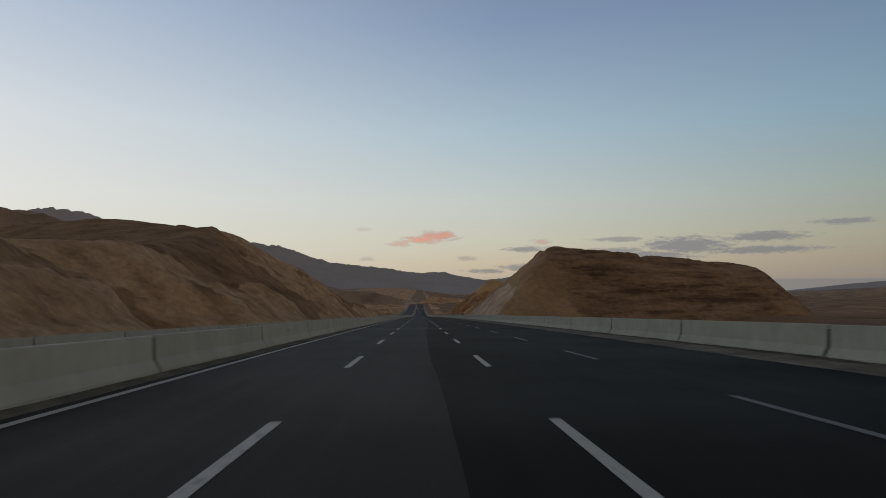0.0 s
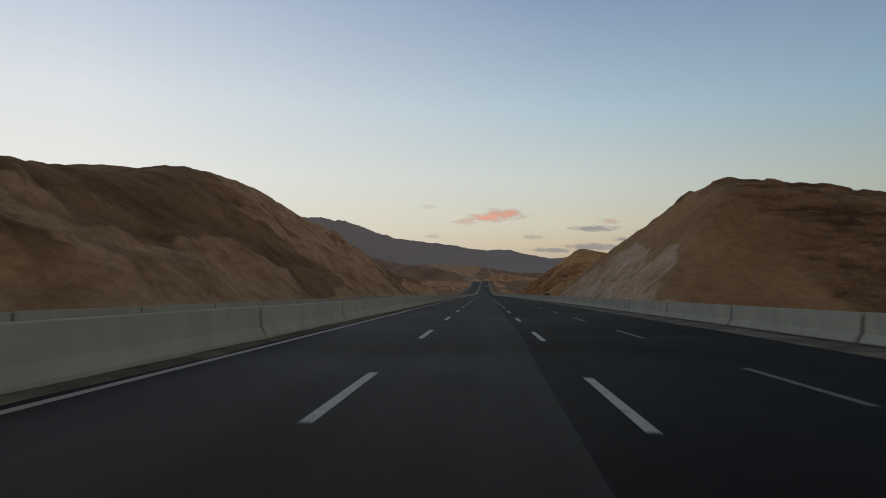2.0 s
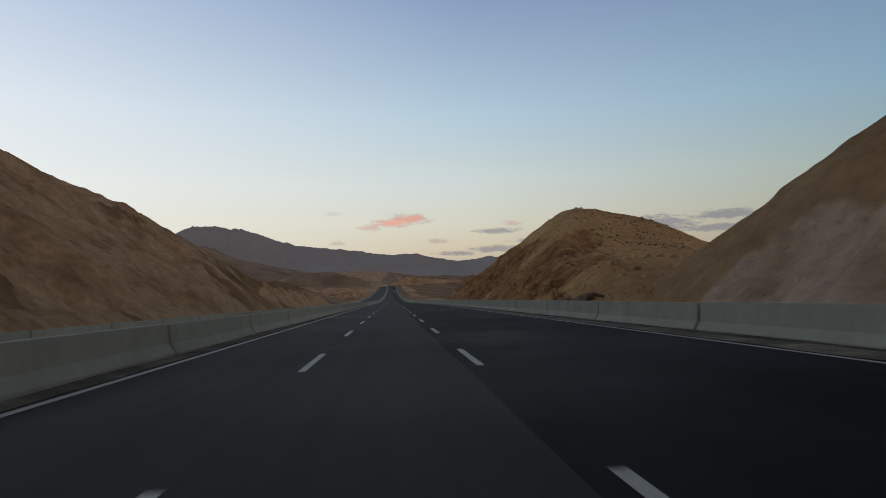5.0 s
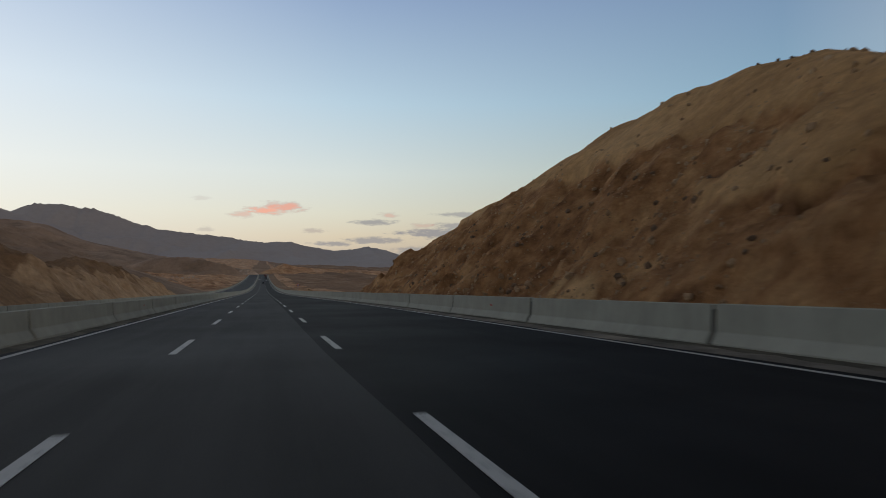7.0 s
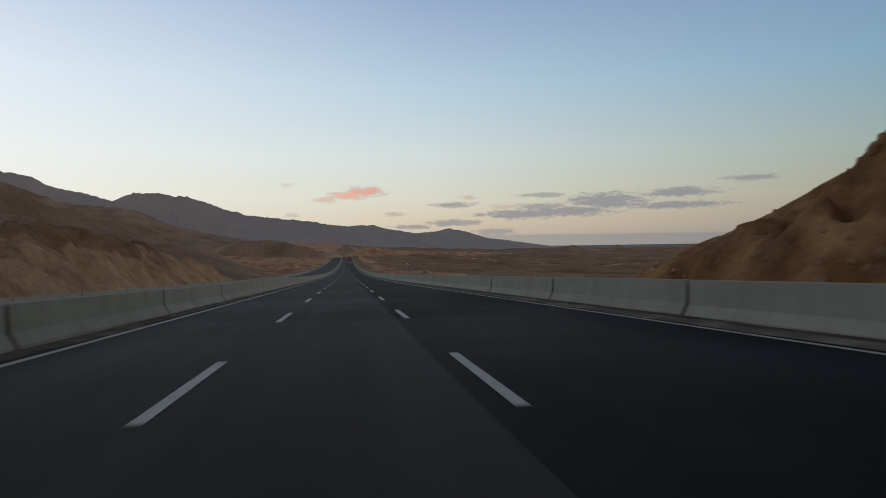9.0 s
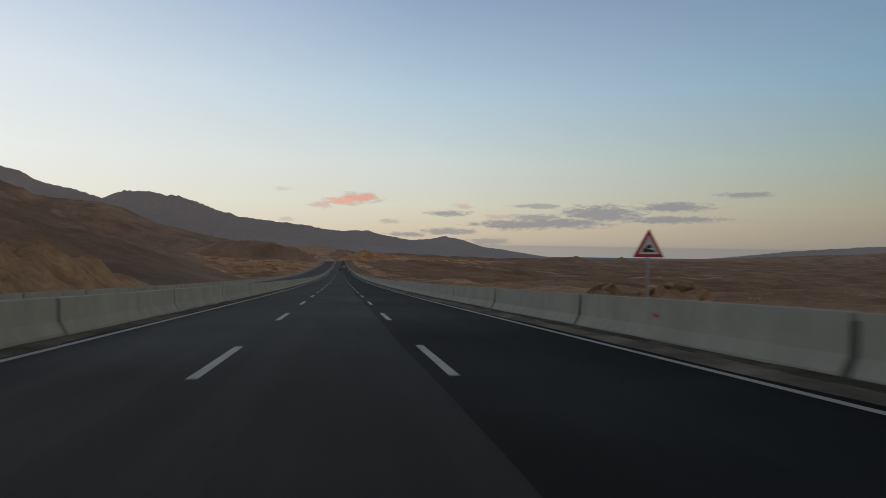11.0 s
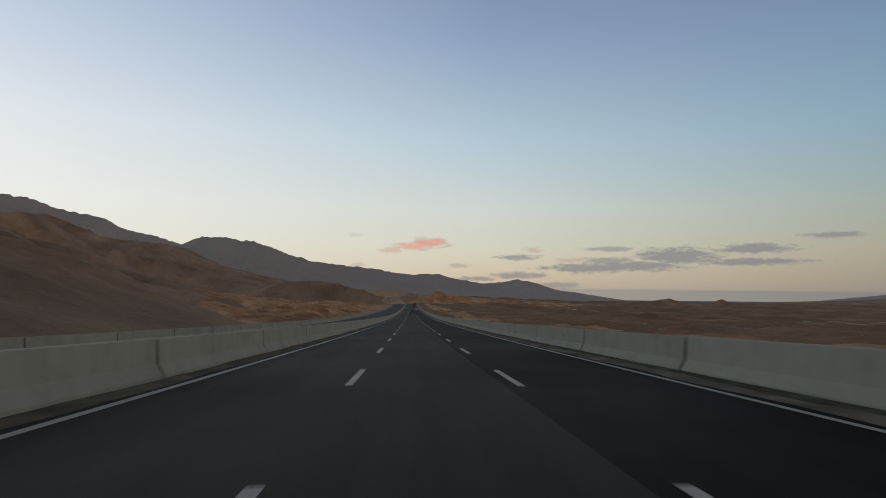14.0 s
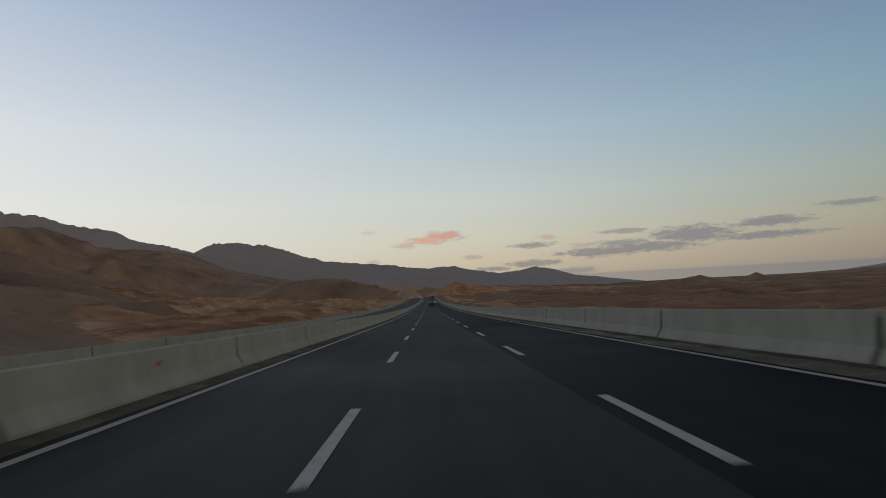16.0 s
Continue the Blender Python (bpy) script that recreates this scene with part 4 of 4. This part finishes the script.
# ---- boulders and rubble ----
def boulder_mesh(seed, name):
    rnd = random.Random(seed)
    bm = bmesh.new()
    bmesh.ops.create_icosphere(bm, subdivisions=3, radius=1.0)
    cuts = [(Vector((rnd.gauss(0, 1), rnd.gauss(0, 1), rnd.gauss(0, 0.8))).normalized(), rnd.uniform(0.55, 0.85)) for _ in range(11)]
    off = Vector((seed * 3.1, seed * 1.7, 0))
    for v in bm.verts:
        p = v.co.copy()
        for n, d in cuts:
            over = p.dot(n) - d
            if over > 0:
                p -= n * over * 0.93
        p += p.normalized() * noise.fractal(p * 2.2 + off, 0.6, 2.0, 4) * 0.08
        v.co = Vector((p.x, p.y, p.z * 0.8))
    me = bpy.data.meshes.new(name)
    bm.to_mesh(me)
    bm.free()
    me.materials.append(ROCK)
    return me


ROCK_DARK = earth("dark_rock", (0.13, 0.09, 0.058), (0.24, 0.162, 0.1), (0.36, 0.25, 0.16), 0.8, 0.2, 0.8, 4.0)
ROCK_PALE = earth("pale_rock", (0.4, 0.32, 0.24), (0.58, 0.49, 0.385), (0.74, 0.65, 0.53), 1.5, 0.2, 0.8, 2.0)
ROCK = earth("loose_rock", (0.34, 0.21, 0.11), (0.5, 0.33, 0.18), (0.64, 0.46, 0.28), 1.5, 0.2, 0.8, 3.0)
BOULDERS = [boulder_mesh(s, "boulder") for s in range(3, 9)]
bpy.context.view_layer.update()


def drop(x, s):
    """The height of the land at a point."""
    hit, place, *_ = scene.ray_cast(bpy.context.evaluated_depsgraph_get(), Vector((x, s, 200)), Vector((0, 0, -1)))
    return place.z if hit else 0.0


rnd = random.Random(5)
spots = [(17.4, 203, 0.42), (18.3, 205, 0.3), (18.0, 207.5, 0.5), (17.2, 209, 0.28), (18.9, 211, 0.55), (18.0, 213.5, 0.3), (19.0, 216, 0.6), (18.3, 219, 0.38), (19.4, 222, 0.5), (18.5, 225, 0.32), (19.2, 228, 0.45), (19.9, 232, 0.5), (20.2, 235, 0.35),
         (20.9, 239, 0.5), (26.0, 234, 0.45), (26.6, 231.5, 0.6), (27.2, 229, 0.7), (27.6, 226.8, 0.5), (28.1, 224.6, 0.85), (28.4, 222.6, 0.45), (28.9, 220.6, 1.0), (29.4, 218.6, 0.6), (29.8, 217, 0.5), (30.4, 215.4, 0.8), (25.2, 236.5, 0.4), (27.0, 228, 0.35),
         (13.6, 213, 0.3), (13.4, 217, 0.42), (13.8, 221, 0.36), (13.4, 224, 0.28), (14.0, 229, 0.35), (13.7, 238, 0.3), (14.0, 251, 0.3), (15.5, 232, 0.4), (16.2, 244, 0.45)]
for x, s, r in spots:
    r *= 0.72
    b = new("boulder", BOULDERS[rnd.randrange(len(BOULDERS))])
    b.matrix_world = pose(x, s, drop(x, s) + r * 0.25, rnd.uniform(-20, 20), rnd.uniform(-20, 20), rnd.uniform(0, 360)) @ Matrix.Diagonal((r, r * rnd.uniform(0.7, 1.2), r, 1))
    tagged(b, "angular tan boulder resting on the rubble slope", "boulder", "boulders on the slope")

for x, s, size, tip in ((14.4, 212.5, 0.8, 12), (14.6, 215.4, 0.8, 18), (14.5, 216.9, 0.9, -10), (14.8, 218.6, 1.1, 30), (14.9, 220.8, 0.8, 42), (14.4, 219.7, 0.6, -16)):
    b = new("flat_rock", BOULDERS[rnd.randrange(len(BOULDERS))])
    b.matrix_world = pose(x, s, drop(x, s) + 0.25, 14, tip, rnd.uniform(60, 110)) @ Matrix.Diagonal((size, size * 0.6, size * 0.42, 1))
    tagged(b, "tilted flat tan rock at the foot of the slope", "rock", "flat rocks by the barrier")


for x, s, size, tip in ((13.9, 208.4, 1.25, -34), (14.1, 210.6, 0.8, -24), (14.3, 206.4, 0.6, 14)):
    b = new("rock_slab", BOULDERS[rnd.randrange(len(BOULDERS))])
    b.data = b.data.copy()
    b.data.materials[0] = ROCK_DARK
    b.matrix_world = pose(x, s, drop(x, s) + 0.45, 10, tip, rnd.uniform(-12, 12)) @ Matrix.Diagonal((size, size * 0.55, size * 0.3, 1))
    tagged(b, "dark tilted slab of broken rock at the foot of the slope", "rock", "dark slabs by the barrier")


for x, s, r in ((10.3, 386.2, 0.2), (10.5, 387.6, 0.26), (10.7, 388.8, 0.17), (10.9, 390.4, 0.24), (11.3, 395.0, 0.26), (11.5, 396.3, 0.2), (11.0, 391.5, 0.14)):
    b = new("clod", BOULDERS[rnd.randrange(len(BOULDERS))])
    b.matrix_world = pose(x, s, drop(x, s) + r * 0.3, rnd.uniform(-30, 30), rnd.uniform(-30, 30), rnd.uniform(0, 360)) @ Matrix.Diagonal((r * 1.3, r, r, 1))
    tagged(b, "angular clod of ochre earth on the heap", "clod", "clods on the heap")


def rubble(name, spots, label, mat):
    """Many small stones as one mesh."""
    tmpl = []
    for seed in range(4):
        r = random.Random(seed + 40)
        bm = bmesh.new()
        bmesh.ops.create_icosphere(bm, subdivisions=1, radius=1.0)
        for v in bm.verts:
            v.co *= r.uniform(0.65, 1.1)
            v.co.z *= 0.7
        tmpl.append(([v.co.copy() for v in bm.verts], [[v.index for v in f.verts] for f in bm.faces]))
        bm.free()
    verts, faces = [], []
    r = random.Random(77)
    for x, y, z, size in spots:
        vs, fs = tmpl[r.randrange(4)]
        m = pose(x, y, z, r.uniform(0, 360), r.uniform(0, 360), r.uniform(0, 360)) @ Matrix.Scale(size, 4)
        o = len(verts)
        verts += [m @ v for v in vs]
        faces += [tuple(o + i for i in f) for f in fs]
    ob = new(name, mesh_of(name, verts, faces, [mat], flat=True))
    return tagged(ob, label, "rubble", kind="stuff")


spots = []
for _ in range(1500):
    s = rnd.uniform(200, 332)
    x = 12.8 + abs(rnd.gauss(0, 1)) * 8
    spots.append((x, s, drop(x, s), 0.04 + 0.2 * rnd.random() ** 5))
for _ in range(500):
    s = rnd.uniform(210, 262)
    x = 20 + rnd.random() * 14
    spots.append((x, s, drop(x, s), 0.06 + 0.28 * rnd.random() ** 4))
for _ in range(1400):
    s = rnd.uniform(252, 332)
    x = 12.6 + rnd.random() * 12
    spots.append((x, s, drop(x, s), 0.04 + 0.2 * rnd.random() ** 4))
for _ in range(450):
    s = rnd.uniform(118, 205)
    x = 14.0 + abs(rnd.gauss(0, 1)) * 8
    spots.append((x, s, drop(x, s), 0.04 + 0.14 * rnd.random() ** 5))
for _ in range(800):
    # rockfall below the crest, its stones as large as a head
    s = rnd.gauss(281, 15)
    x = 12.8 + abs(rnd.gauss(0, 1)) * 6
    spots.append((x, s, drop(x, s), 0.05 + 0.34 * rnd.random() ** 5))
rubble("slope_rubble", spots, "loose stones scattered over the cut slopes", ROCK)
spots = []
for _ in range(420):
    s = rnd.uniform(243, 268)
    x = 27 + rnd.random() * 16 + (s - 243) * 0.1
    spots.append((x, s, drop(x, s) + 0.03, 0.07 + 0.22 * rnd.random() ** 3))
for _ in range(380):
    s = rnd.gauss(280, 16)
    x = 13.0 + rnd.random() * 8
    spots.append((x, s, drop(x, s), 0.05 + 0.24 * rnd.random() ** 4))
rubble("crest_rubble", spots, "dark broken stones along the crest and down the cut", ROCK_DARK)
spots = []
for _ in range(1500):
    s = rnd.uniform(-10, 640)
    u = rnd.random() ** 0.6
    x = float(edge_right(s)) + 0.5 + u * (float(foot_right(s)) - float(edge_right(s)) - 0.55)
    spots.append((x, s, float(zroad(s)) + 0.012, 0.015 + 0.05 * rnd.random() ** 3))
for _ in range(700):
    s = rnd.uniform(-10, 640)
    spots.append((rnd.uniform(-5.9, -5.5), s, float(zroad(s)) + 0.012, 0.01 + 0.03 * rnd.random() ** 3))
rubble("gutter_rubble", spots, "grit and small stones lying in the gutters", DIRT)
spots = []
for _ in range(420):
    s = rnd.gauss(905, 24)
    x = -82 + rnd.gauss(0, 8) - (s - 905) * 0.24
    spots.append((x, s, drop(x, s) + 0.1, 0.4 + 1.0 * rnd.random() ** 2))
rubble("bank_rubble", spots, "pale blocks fallen from the ochre bank", ROCK_PALE)
spots = []
for _ in range(1800):
    s = rnd.uniform(340, 900)
    x = 9 + rnd.random() ** 1.5 * 140
    if x > foot_right(s) + 2:
        spots.append((x, s, drop(x, s), 0.08 + 0.35 * rnd.random() ** 4))
rubble("plain_rubble", spots, "pale stones strewn on the desert plain", ROCK)
